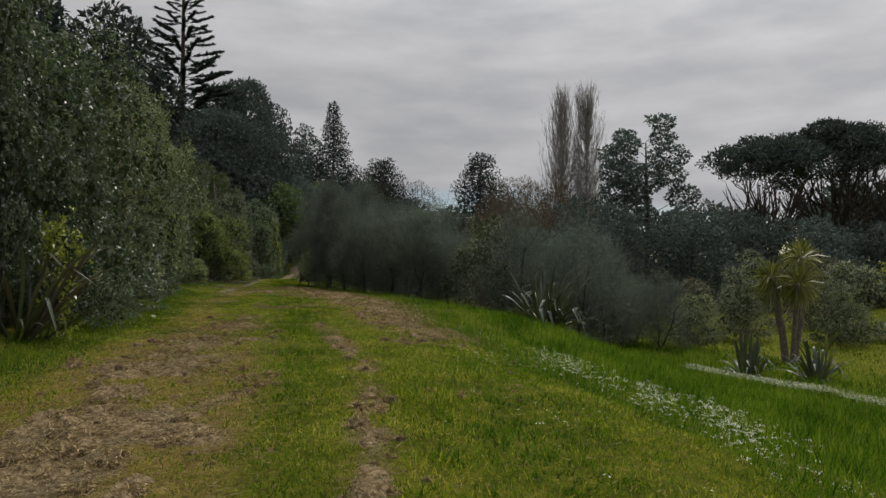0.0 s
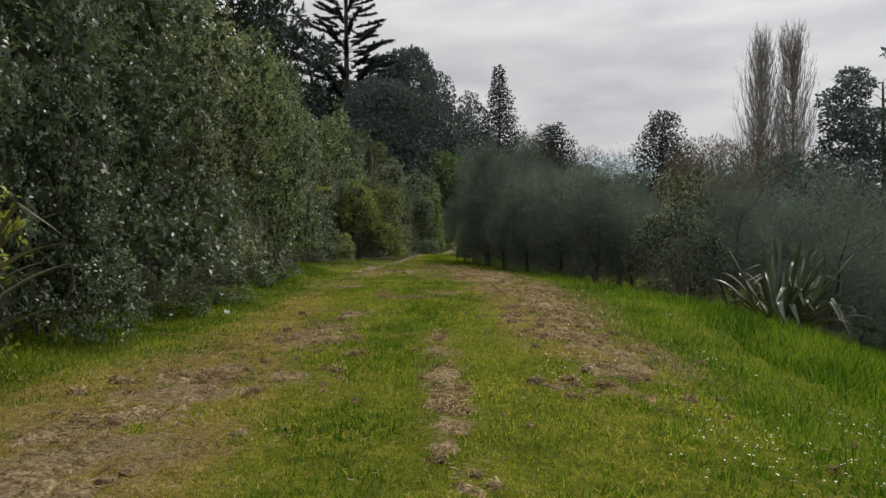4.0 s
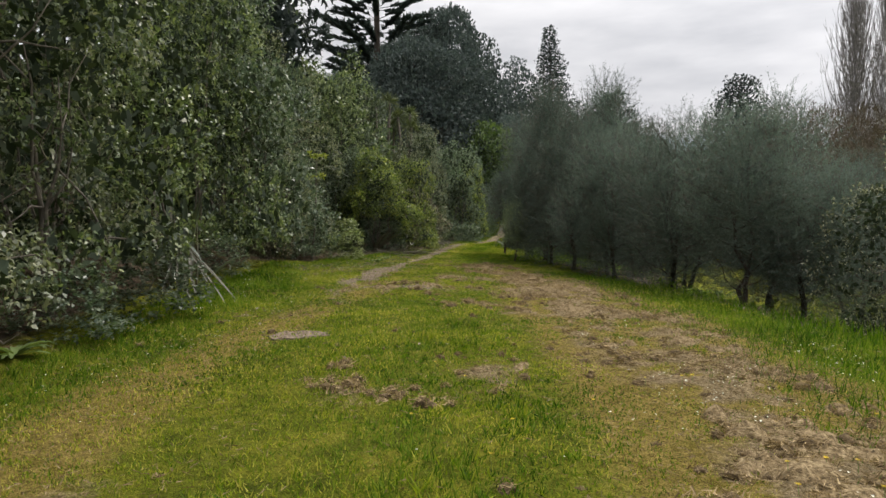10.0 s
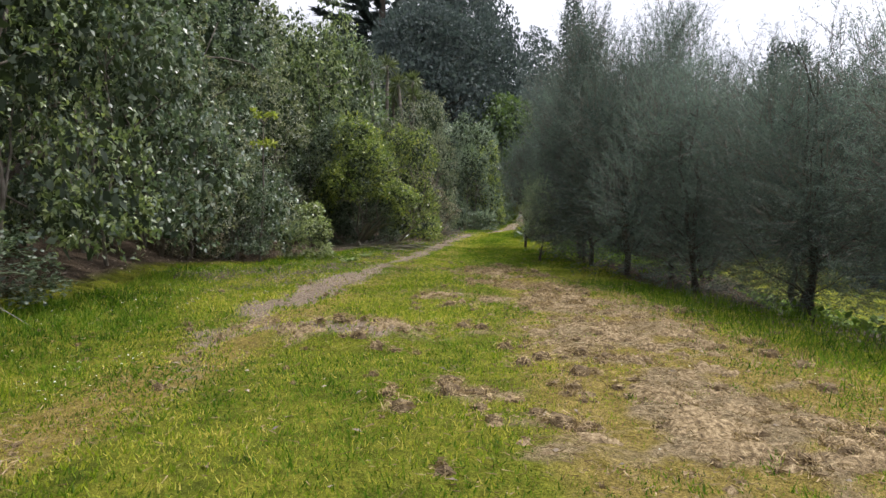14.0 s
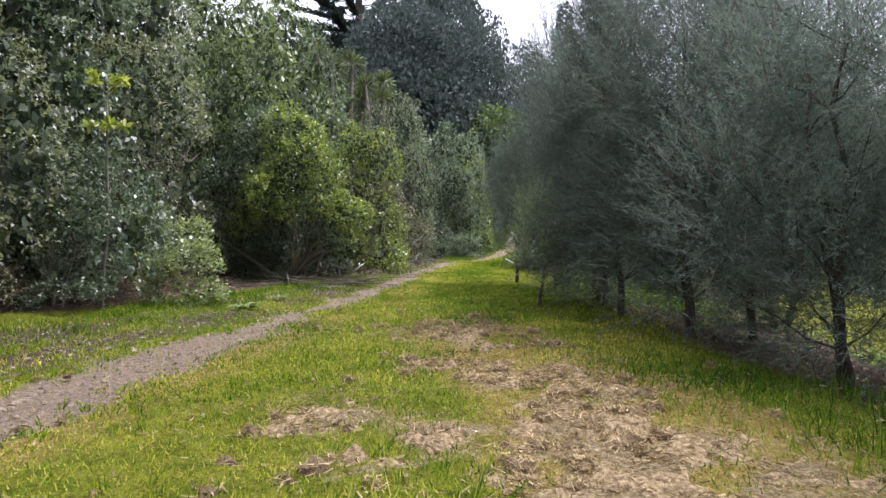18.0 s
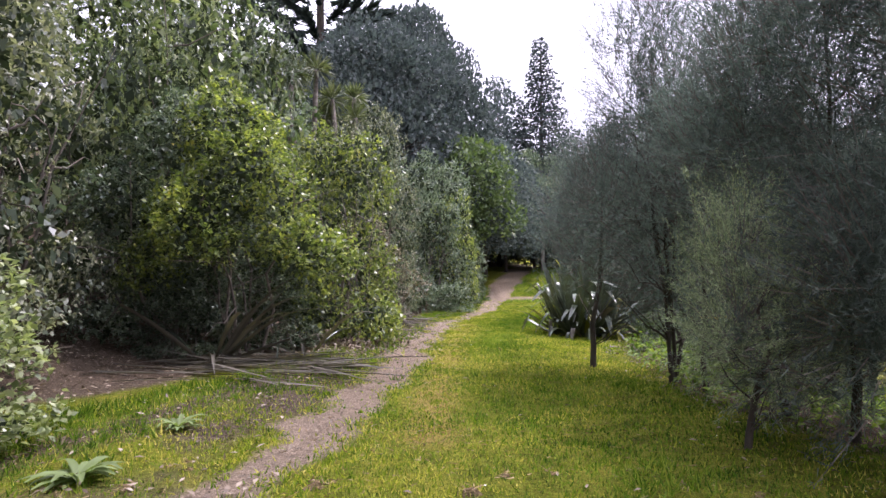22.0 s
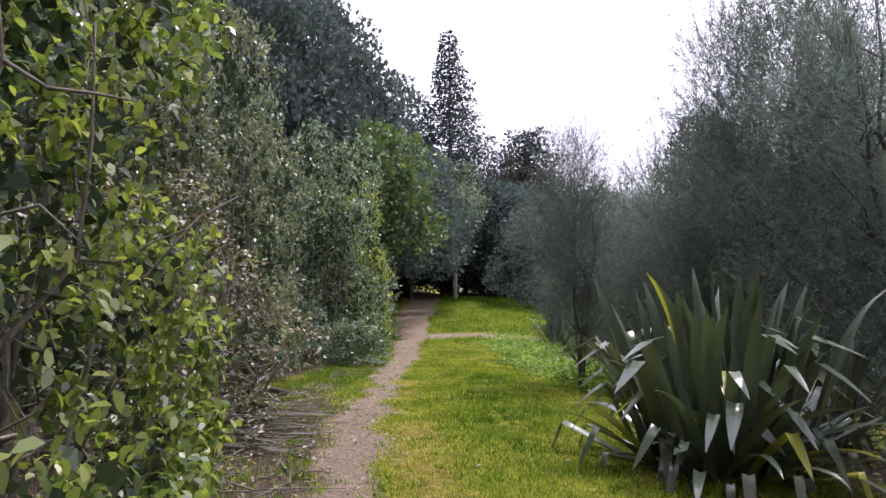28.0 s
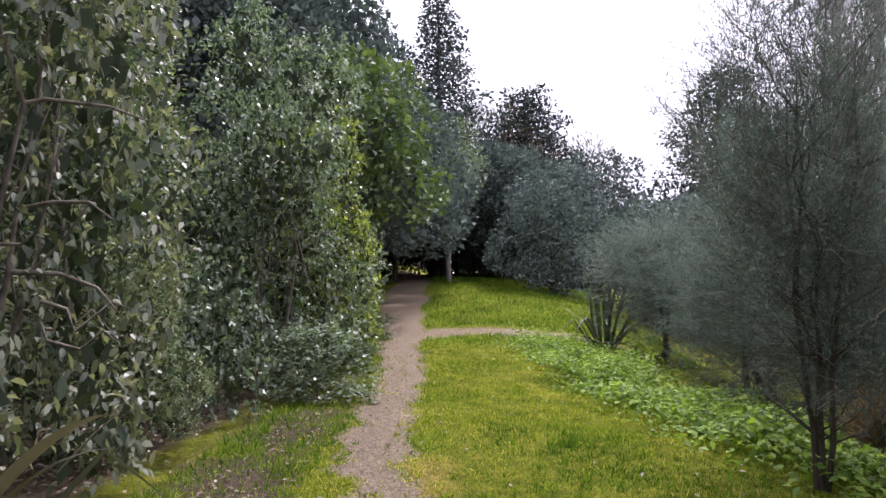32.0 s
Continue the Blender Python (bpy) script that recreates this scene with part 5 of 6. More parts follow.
# unseen bushes added behind the start, only for their effect on the light
for x, y in ((-5.5, -3), (-4.8, -9), (4, -14), (9, -12), (-1, -16), (14, -8), (18, 0)):
    bush("hill", 0, x, y, 2.8, 6.0)

# ---------------------------------------------------------------- the needle-leaved grove
KAN = [kanuka(50), kanuka(51, stems=1), kanuka(52, n_sprays=2200, radius=1.4, clear=.4), kanuka(53, n_sprays=1500, radius=1.0, clear=.8, height=4.2, stems=1, wispy=.3), kanuka(54, n_sprays=600, per=40, radius=.85, clear=.45, height=2.6, stems=1, wispy=.2, mat=M_SAPLING, fine=.055, heart=500, spray=(.34, .3)), kanuka(55, n_sprays=1500, per=18, radius=1.4, clear=.4, fine=.07), kanuka(56, n_sprays=620, per=32, radius=.9, clear=.62, height=3.5, stems=1, wispy=.6, heart=1500, spray=(.3, .3)),
       kanuka(57, n_sprays=1900, per=22, radius=1.15, clear=.6, height=5.0, stems=4, wispy=.6, heart=7000, fan=.22)]
for v, x, y, h, sz in (
        (1, -6.05, 34.5, 5.2, .85), (1, -5.7, 33.3, 5.6, 1.1), (0, -6.3, 35.6, 4.9, 1.0), (2, -4.9, 31.9, 5.3, 1.1), (1, -4.0, 33.2, 5.8, 1.2), (6, -8.2, 37.6, 3.3, .9),
        (4, -6.95, 33.75, 1.85, .62), (6, -6.9, 36.5, 3.4, .8), (7, -7.22, 37.0, 5.2, .95), (2, -3.6, 30.2, 4.7, 1.05), (2, -2.1, 28.4, 4.5, 1.1), (0, -1.0, 26.6, 4.2, 1.05), (1, -.2, 28.8, 4.9, 1.15),
        (2, .1, 27.2, 4.0, 1.0), (2, 3.0, 25.6, 5.0, 1.2), (2, 4.9, 24.0, 5.0, 1.3), (1, 6.4, 25.6, 4.4, 1.2), (1, -1.8, 32.4, 5.3, 1.2), (1, 2.4, 33, 5.2, 1.3),
        (0, -3.3, 36.4, 5.8, 1.2), (2, -5, 38.6, 4.6, 1.1), (0, -5.0, 41.6, 5.0, 1.2), (2, -6.3, 44.6, 7.0, 1.25), (0, -6.5, 46.9, 7.0, 1.3), (2, -4.8, 47.6, 6, 1.3), (1, -6.2, 50.0, 5.4, 1.2),
        (0, -4.9, 53, 5.2, 1.3), (7, -9.15, 49.3, 5.0, .9), (2, -3.2, 43.5, 5.8, 1.3), (1, 6.5, 28.5, 4.4, 1.2), (3, 7.4, 27.2, 3.2, 1.0), (3, 8.9, 26.9, 3.4, 1.0), (3, 8.2, 28.4, 3.1, 1.0),
        (2, -6.7, 49.2, 6.4, 1.25), (2, -6.9, 52.4, 6.3, 1.3), (0, -7.2, 55.4, 5.6, 1.3), (2, -5.0, 55.8, 5.2, 1.3), (1, -3, 50, 6, 1.4), (2, -4, 60, 4.6, 1.3), (1, -2, 56, 5.5, 1.4), (2, -7.4, 60.8, 4.6, 1.5), (2, -6.0, 58.0, 4.3, 1.3)):
    h *= .96 + .08 * ((x * 7.3 + y * 3.1) % 1)
    if v != 4 and x > float(table(y, GROVE_EDGE)) + 3.4:
        v = 5  # the back of the grove
    plant("kanuka_tree", ("kanuka", v), KAN[v], x, y, sz, h / ((5.0, 5.0, 5.0, 4.2, 2.6, 5.0, 3.5, 5.0)[v] * sz), label="pale green feathery needle-leaved sapling" if v == 4 else "dark feathery needle-leaved tree with slim dark trunk", category="tree", group="needle-leaved grove")
for kind, v, x, y, r, h in (("grey", 0, 14.5, 31.5, 1.5, 3.4), ("olive", 0, 17.6, 29.5, 1.4, 3.0), ("grey", 1, 20, 32, 1.7, 3.8), ("olive", 0, 11.0, 28.5, 1.2, 2.4), ("rust", 0, 12.0, 31.5, 1.5, 3.2),
                            ("olive", 1, 22.5, 30, 1.6, 3.2), ("broad", 1, 25, 33, 1.9, 4.0), ("grey", 0, 17, 36, 2.0, 4.4), ("rust", 0, 21, 37, 2.0, 4.6), ("broad", 0, 19.5, 25.5, 1.5, 2.6), ("olive", 0, 23, 27, 1.6, 2.8)):
    bush(kind, v, x, y, r, h, label="mixed scrub bush on the lower ground")
bush("bloom", 0, 1.4, 25.2, 1.3, 3.8, label="pale blossoming grey-green bush among dark trees")

# ---------------------------------------------------------------- far trees
dome = lambda h: math.sqrt(max(.02, 1 - (2 * h - 1.0) ** 2))
egg = lambda h: max(.1, math.sin(math.pi * min(1, .12 + .85 * h)) ** .7)
plant("norfolk_pine", "norfolk", norfolk_pine, -28.2, 70.4, 1.0, 1.0, 10, "tall dark pine with tiered upswept branches on the hill", "tree")
plant("cypress_tree", "cypress_a", spire_tree(61, 20.6, 9.0, lambda h: max(.03, 1.02 * (1 - h) ** 1.05), 19000, boughs=130, fat=.11), -14.6, 87, label="tall narrow dark conifer with open branches", category="tree")
plant("cypress_tree", "cypress_b", spire_tree(62, 13.8, 4.4, lambda h: max(.12, math.sin(math.pi * min(1, .2 + .74 * h)) ** .6), 13000, .28, .17, 90, .17), -8.6, 92, label="dark bushy conifer beyond the knoll", category="tree")
plant("cypress_tree", "cypress_b", None, -5.2, 93, .85, .8, label="lower dark bushy conifer beyond the knoll", category="tree")
plant("cypress_tree", "cypress_c", spire_tree(63, 16.7, 7.0, lambda h: max(.06, math.cos(h * 1.45) ** .8), 16000, .30, .19, 110, .16, .04), 5.2, 91, label="dark pyramidal tree behind the grove", category="tree")
plant("cypress_tree", "cypress_c", None, -2.4, 76, .5, .75, label="dark domed tree behind the grove", category="tree")
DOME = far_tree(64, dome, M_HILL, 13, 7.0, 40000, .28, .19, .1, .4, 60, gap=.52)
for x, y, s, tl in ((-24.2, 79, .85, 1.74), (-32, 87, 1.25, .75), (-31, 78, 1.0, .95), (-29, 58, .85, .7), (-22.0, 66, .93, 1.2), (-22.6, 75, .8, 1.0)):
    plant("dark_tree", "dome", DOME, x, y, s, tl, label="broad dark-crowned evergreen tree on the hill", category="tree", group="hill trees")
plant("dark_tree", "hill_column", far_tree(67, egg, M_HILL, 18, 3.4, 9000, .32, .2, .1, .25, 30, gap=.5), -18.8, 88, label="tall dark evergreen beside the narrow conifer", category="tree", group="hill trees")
FRESH = far_tree(65, dome, M_LIME, 8.3, 2.7, 8000, .22, .14, .42, .15, 30, gap=.5)
plant("green_tree", "fresh", FRESH, -16.2, 64.3, 1.05, 1.02, label="fresh green round-crowned tree over the path", category="tree")
plant("green_tree", "fresh", None, -19.5, 47, .9, 1.0, label="fresh green round-crowned tree", category="tree")
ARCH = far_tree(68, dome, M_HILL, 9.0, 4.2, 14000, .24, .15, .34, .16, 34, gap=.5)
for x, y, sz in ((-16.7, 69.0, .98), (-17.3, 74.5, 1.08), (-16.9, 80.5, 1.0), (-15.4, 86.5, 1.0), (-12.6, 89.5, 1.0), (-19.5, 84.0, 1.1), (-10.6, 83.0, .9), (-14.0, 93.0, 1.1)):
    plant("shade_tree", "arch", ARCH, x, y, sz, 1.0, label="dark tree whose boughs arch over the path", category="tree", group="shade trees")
PINEB = far_tree(66, lambda h: .5 + .5 * h, M_PINE, 12, 3.6, 4200, .4, .16, .45, .2, 22, gap=.32)
for x, y, s in ((-15.5, 27, .85), (-16.4, 33, .9), (-17, 23, .8), (-14, 17, .8), (-12.5, 12, .75)):
    plant("hill_pine", "pine_b", PINEB, x, y, s, 1.0, label="open-crowned dark pine on the slope", category="tree", group="slope pines")
for i, (x, y, s) in enumerate(((18.2, 100, 1.03), (22.2, 101, 1.05))):
    plant("bare_poplar", "poplar%d" % i, bare_poplar(70 + i), x, y, s, 1.0, label="tall bare leafless poplar with upright branches", category="tree", group="poplars", z=-1.5)
for i, (x, y, s, v) in enumerate(((29.5, 60, 1.0, 0), (37, 62, 1.08, 1), (44.5, 63, 1.0, 0))):
    plant("umbrella_tree", "umbrella%d" % v, umbrella_tree(75 + v), x, y, s, 1.1, label="flat-topped dark tree with bare forking trunks", category="tree", group="flat-topped trees")
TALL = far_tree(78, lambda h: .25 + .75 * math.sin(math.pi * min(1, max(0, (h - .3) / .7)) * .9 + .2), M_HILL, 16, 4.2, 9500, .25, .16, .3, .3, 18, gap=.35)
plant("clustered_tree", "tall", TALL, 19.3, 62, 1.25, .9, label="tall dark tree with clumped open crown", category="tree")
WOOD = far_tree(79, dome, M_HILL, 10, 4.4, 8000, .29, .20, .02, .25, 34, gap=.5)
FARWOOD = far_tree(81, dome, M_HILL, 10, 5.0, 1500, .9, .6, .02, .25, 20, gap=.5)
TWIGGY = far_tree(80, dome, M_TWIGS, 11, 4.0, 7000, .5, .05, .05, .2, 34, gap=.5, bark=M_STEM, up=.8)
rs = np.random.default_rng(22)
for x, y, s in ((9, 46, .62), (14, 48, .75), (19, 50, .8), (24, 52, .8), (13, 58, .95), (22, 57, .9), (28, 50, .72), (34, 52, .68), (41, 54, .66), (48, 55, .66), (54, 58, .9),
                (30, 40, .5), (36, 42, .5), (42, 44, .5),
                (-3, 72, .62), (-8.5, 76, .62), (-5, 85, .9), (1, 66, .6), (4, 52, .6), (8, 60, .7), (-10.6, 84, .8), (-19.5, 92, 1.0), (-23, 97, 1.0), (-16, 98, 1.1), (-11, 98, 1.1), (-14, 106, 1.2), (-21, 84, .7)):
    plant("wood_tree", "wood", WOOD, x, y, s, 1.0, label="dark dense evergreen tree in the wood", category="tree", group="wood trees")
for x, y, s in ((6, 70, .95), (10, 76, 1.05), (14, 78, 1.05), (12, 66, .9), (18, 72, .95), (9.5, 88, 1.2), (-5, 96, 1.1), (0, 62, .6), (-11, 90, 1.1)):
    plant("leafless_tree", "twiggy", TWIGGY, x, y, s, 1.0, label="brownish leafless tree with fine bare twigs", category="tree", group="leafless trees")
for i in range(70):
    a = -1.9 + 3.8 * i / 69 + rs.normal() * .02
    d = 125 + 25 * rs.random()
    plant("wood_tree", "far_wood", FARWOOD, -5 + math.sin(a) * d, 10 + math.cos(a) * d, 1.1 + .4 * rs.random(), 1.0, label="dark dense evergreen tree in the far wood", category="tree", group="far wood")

# the pale slanting tree over the track
def pale_tree():
    rng = np.random.default_rng(90)
    V, F = [], []
    pts = limb(rng, (0, 0, -.1), (-.15, 0, 4.2), 0, 5, .02)
    tube(V, F, pts, [.13, .12, .11, .10, .09, .07], 8)
    blobs = []
    for i in range(26):
        e = np.array([-3.6 + 4.9 * rng.random(), rng.normal() * 1.5, 3.4 + 3.4 * rng.random()])
        tube(V, F, limb(rng, pts[4], e, .05, 4, .05), [.05, .04, .03, .02, .01], 5)
        blobs.append((*e, .8, .8, .65))
    P, D = shell(rng, blobs, 9500, .6, .5, -.9)
    v = leaves(P, unit(D * .4 + rng.normal(size=P.shape) * .7), .15, .085, rng=rng)
    return [("trunk", mesh_from("pale_trunk", V, F, M_PALE), "pale grey trunk"), ("crown", mesh_of("pale_tree_crown", v, 4, M_BROAD), "")]


plant("pale_trunked_tree", "pale", pale_tree, -13.8, 79.3, 1.3, 1.0, 0, "slim pale-trunked tree leaning over the track", "tree")

# ---------------------------------------------------------------- flax and cabbage trees
flax_bush(-8.65, 43.15, 210, .93, "large dark green flax bush with broad drooping leaves beside the lawn", 101, dry=.06, sun=.03, foot=.5, lying=.1, thin=1.2)
flax_bush(-7.3, 44.4, 50, .85, "dark green flax bush behind a larger one", 100, dry=.1, lying=.1)
flax_bush(-8.75, 61.3, 40, .95, "dark flax clump under the needle-leaved bush", 102)
flax_bush(3.3, 21.3, 110, 1.08, "dark flax bush with pale bent leaves at the bank", 103, dry=.1, lying=.28, thin=.8, foot=.4)
flax_bush(11.4, 20.0, 45, .78, "stiff upright flax tuft on the lower ground", 104, dry=.05)
flax_bush(9.5, 20.4, 45, .75, "stiff upright flax tuft on the lower ground", 105, dry=.05)
flax_bush(-5.75, 8.9, 22, 1.0, "grey flax with dry arching leaves under the bushes", 106, dry=.45, lying=.4, thin=.42, reach=(20, 45, 0, -30, 70, 10, 60, -60))
flax_bush(-9.85, 21.75, 26, 1.05, "old flax with broad grey leaves and a skirt of dry ones", 107, dry=.45, thin=.7, skirt=(-90, -75, -66, -60, -52, -45, -40, -31, -22, -12, 0, 12, 30, 45))
flax_bush(-13.4, 36.7, 6, 1.15, "collapsed flax with dry grey leaves beside the path", 108, thin=.36, dry=.85, lying=.7, reach=(-45, -22, -4, 10, 24))
flax_bush(-12.5, 37.8, 3, .9, "collapsed flax with thin grey leaves over fallen leaves", 110, thin=.36, dry=.6, lying=.85, reach=(-20,))
flax_bush(-14.3, 46.2, 14, .95, "flax with dry split leaves at the path's edge", 109, dry=.45, lying=.2, thin=.7, reach=(-55, -25, 5, -85))
plant("cabbage_tree", "cabbage", cabbage_tree(111), 12.9, 24.4, 1.1, 1.0, label="cluster of yellow-green cabbage trees on slim stems", category="cabbage tree")
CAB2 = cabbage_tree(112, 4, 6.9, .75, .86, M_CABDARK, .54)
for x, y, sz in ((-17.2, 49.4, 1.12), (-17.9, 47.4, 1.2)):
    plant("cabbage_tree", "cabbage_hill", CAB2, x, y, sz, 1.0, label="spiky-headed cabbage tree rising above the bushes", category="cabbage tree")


def flax_heap(cx, cy, rx, ry, count, seed):
    """Dead flax leaves lying flat and nearly side by side under the bushes."""
    rng = np.random.default_rng(seed)
    e = new("fallen_flax_heap")
    z0 = float(land(cx, cy))
    e.matrix_basis = pose(cx, cy, z0)
    for i in range(count):
        px, py = np.clip(rng.normal(size=2) * .55, -1, 1) * (rx, ry)
        turn = rng.choice((0, 180)) + rng.normal() * 21
        o = part("leaf", FLAT_LEAF[int(rng.integers(6))], e)
        px -= .6 * math.cos(radians(turn))
        s = .7 + .6 * rng.random()
        o.matrix_basis = pose(px, py, float(land(cx + px, cy + py)) - z0 + .01 + .07 * rng.random(), rng.normal() * 12, 2 + rng.normal() * 3, turn) @ Matrix.Diagonal((s, s * (.6 + .7 * rng.random()), s * .6, 1))
    tagged(e, "heap of dead grey flax leaves lying flat beside the path", "flax heap", "flax heaps")


flax_heap(-12.3, 36.2, 1.3, 1.1, 150, 120)
flax_heap(-13.9, 43.7, 1.2, 1.2, 150, 121)


# ---------------------------------------------------------------- small things on the lawn
def stump_mat():
    m, nt, N, L = mat_base("ringed_stump")
    out, p, tc, w, n = N("ShaderNodeOutputMaterial"), N("ShaderNodeBsdfPrincipled"), N("ShaderNodeTexCoord"), N("ShaderNodeTexWave"), N("ShaderNodeTexNoise")
    w.wave_type, w.rings_direction = "RINGS", "Z"
    w.inputs["Scale"].default_value, w.inputs["Distortion"].default_value, w.inputs["Detail"].default_value, w.inputs["Detail Scale"].default_value = 5.5, 3.5, 4, 2.5
    n.inputs["Scale"].default_value, n.inputs["Detail"].default_value = 22, 6
    L(tc.outputs["Object"], w.inputs["Vector"])
    L(tc.outputs["Object"], n.inputs["Vector"])
    a = N("ShaderNodeMath")
    a.operation = "MULTIPLY_ADD"
    a.inputs[1].default_value = .34
    L(w.outputs["Fac"], a.inputs[0])
    L(n.outputs[0], a.inputs[2])
    r = ramp_node(N, [(0.3, (.06, .040, .027)), (0.6, (.155, .112, .078)), (0.95, (.25, .19, .14))])
    L(a.outputs[0], r.inputs[0])
    L(r.outputs[0], p.inputs["Base Color"])
    p.inputs["Roughness"].default_value = .9
    bp = N("ShaderNodeBump")
    bp.inputs["Strength"].default_value, bp.inputs["Distance"].default_value = .9, .015
    L(a.outputs[0], bp.inputs["Height"])
    L(bp.outputs[0], p.inputs["Normal"])
    L(p.outputs[0], out.inputs[0])
    return m


def stump(x, y, rx, ry, h):
    rng = np.random.default_rng(1)
    z0 = float(land(x, y))
    bm = bmesh.new()
    rings, around, rows = 14, 44, []
    for i in range(rings + 1):
        k, row = i / rings, []
        for j in range(around):
            a = 6.283 * j / around
            q = max(k, .02) * (1 + .10 * math.sin(3 * a + 1) + .06 * math.sin(7 * a + 2) + .03 * math.sin(13 * a))
            px, py = math.cos(a) * rx * q, math.sin(a) * ry * q
            z = float(land(x + px, y + py)) - z0 + h + (.006 if i % 2 else 0) * (k < .9) + rng.normal() * .005 - (.07 if i == rings else 0)
            row.append(bm.verts.new((px, py, z)))
        rows.append(row)
    bm.faces.new(rows[0])
    for a, b in zip(rows, rows[1:]):
        for j in range(around):
            l = (j + 1) % around
            bm.faces.new((a[j], b[j], b[l], a[l]))
    me = bpy.data.meshes.new("cut_stump")
    bm.to_mesh(me)
    bm.free()
    me.materials.append(stump_mat())
    ob = tagged(new("cut_stump", me), "flat weathered stump with rings level with the lawn", "tree stump")
    ob.location = (x, y, z0)


stump(-6.36, 19.6, .38, .30, .006)


def creeper():
    rng = np.random.default_rng(130)
    n = 15000
    k = rng.random(n)
    x = np.interp(k, [0, .4, 1], [-10.3, -9.6, -8.3]) + rng.normal(size=n) * .5
    y = np.interp(k, [0, .4, 1], [60.5, 56.0, 48.6]) + rng.normal(size=n) * .6
    h = .03 + .55 * rng.random(n) ** .7 * vnoise(x, y, .9, 33)
    v = leaves(on_land(x, y) + np.array([0, 0, 1.0]) * h[:, None], unit(rng.normal(size=(n, 3)) * np.array([1, 1, .5])), .06 + .05 * rng.random(n), .06, .15, rng, .8)
    tagged(new("green_creeper", mesh_of("green_creeper", v, 4, M_IVY)), "bright green creeper spreading under the trees", "creeper", kind="stuff")
    n = 5000
    x, y = -6.5 + rng.normal(size=n) * 1.6, 37 + rng.normal(size=n) * 2.5
    ok = x > table(y, GROVE_EDGE) + .2
    x, y = x[ok], y[ok]
    v = leaves(on_land(x, y) + np.array([0, 0, 1.0]) * (.03 + .22 * rng.random(len(x)))[:, None], unit(rng.normal(size=(len(x), 3)) * np.array([1, 1, .5])), .10, .06, .15, rng, .8)
    # added layer: its bright green stands for sunlit grass behind the trees
    gx, gy = rng.random(5200) * 9 - 2.5, 27.5 + rng.random(5200) * 9
    gk = gx > table(gy, GROVE_EDGE) + .8
    gx, gy = gx[gk], gy[gk]
    v = np.concatenate([v, leaves(on_land(gx, gy) + np.array([0, 0, 1.0]) * (.03 + .45 * rng.random(len(gx)) * vnoise(gx, gy, 1.1, 34))[:, None], unit(rng.normal(size=(len(gx), 3)) * np.array([1, 1, .5])), .13, .08, .15, rng, .8)])
    tagged(new("undergrowth", mesh_of("undergrowth", v, 4, M_IVY)), "low green undergrowth beneath the slim trees and stand-in for sunlit grass", "undergrowth", kind="stuff")



def stick_litter():
    rng = np.random.default_rng(140)
    V, F = [], []
    for i in range(190):
        k = rng.random()
        x = -12.2 - 1.7 * k + rng.normal() * .32
        y = 41.0 + 4.9 * k + rng.normal() * .4
        a, ln = rng.random() * 3.14, .15 + .45 * rng.random() ** 1.5
        z0 = .012 + .05 * rng.random()
        ends = [np.array([x + q * ln * math.cos(a), y + q * ln * math.sin(a)]) for q in (-.5, 0, .5)]
        pts = [(e[0], e[1], float(land(e[0], e[1])) + z0 + rng.normal() * .012) for e in ends]
        r = .003 + .008 * rng.random() ** 2
        tube(V, F, pts, [r, r * .9, r * .6], 4)
    tagged(new("fallen_sticks", mesh_from("fallen_sticks", V, F, M_STEM)), "dry grey fallen sticks strewn beside the path", "sticks", kind="stuff")


stick_litter()
creeper()


# ---------------------------------------------------------------- small plants and dead wood beside the path
def weed_rosette(x, y, size, label):
    """A flat rosette of broad soft leaves with a few upright ones."""
    rng = np.random.default_rng(int(abs(x * 31 + y * 17)))
    e = new("weed_rosette")
    e.matrix_basis = pose(x, y, float(land(x, y)) + .005)
    for i in range(24):
        V, F, rows = [], [], 5
        L, W, up = size * (.55 + .6 * rng.random()), size * .17, .3 + .9 * rng.random()
        for k in np.linspace(0, 1, rows + 1):
            w = W * (.18 + math.sin(math.pi * min(1, .08 + .92 * k)) * .9) * .5
            for c in (-1, 0, 1):
                V.append((L * k, c * w, L * (up * k - .75 * up * k * k) + (0 if c == 0 else w * .35)))
        for r in range(rows):
            a = r * 3
            F += [(a, a + 1, a + 4, a + 3), (a + 1, a + 2, a + 5, a + 4)]
        o = part("leaf", mesh_from("weed_leaf", V, F, M_WEED), e)
        o.matrix_basis = pose(0, 0, 0, rng.normal() * 6, 0, i * 137.5 + rng.normal() * 12)
    return tagged(e, label, "weed", "rosette weeds")


M_WEED = leaf_mat("weed_leaf", [(0.2, (.065, .10, .03)), (0.5, (.12, .165, .055)), (0.85, (.20, .24, .09))], .6, .35, .3)
M_YELLOW = leaf_mat("yellow_petal", [(0.2, (.45, .33, .03)), (0.8, (.65, .50, .07))], .6, .35, .2)
weed_rosette(-10.9, 31.8, .34, "soft grey-green rosette weed in the verge grass")
weed_rosette(-11.2, 33.1, .22, "small soft green rosette weed in the verge grass")
weed_rosette(-7.75, 16.5, .42, "broad-leaved dock plant at the bushes' foot")
weed_rosette(-8.1, 17.5, .36, "broad-leaved dock plant at the bushes' foot")


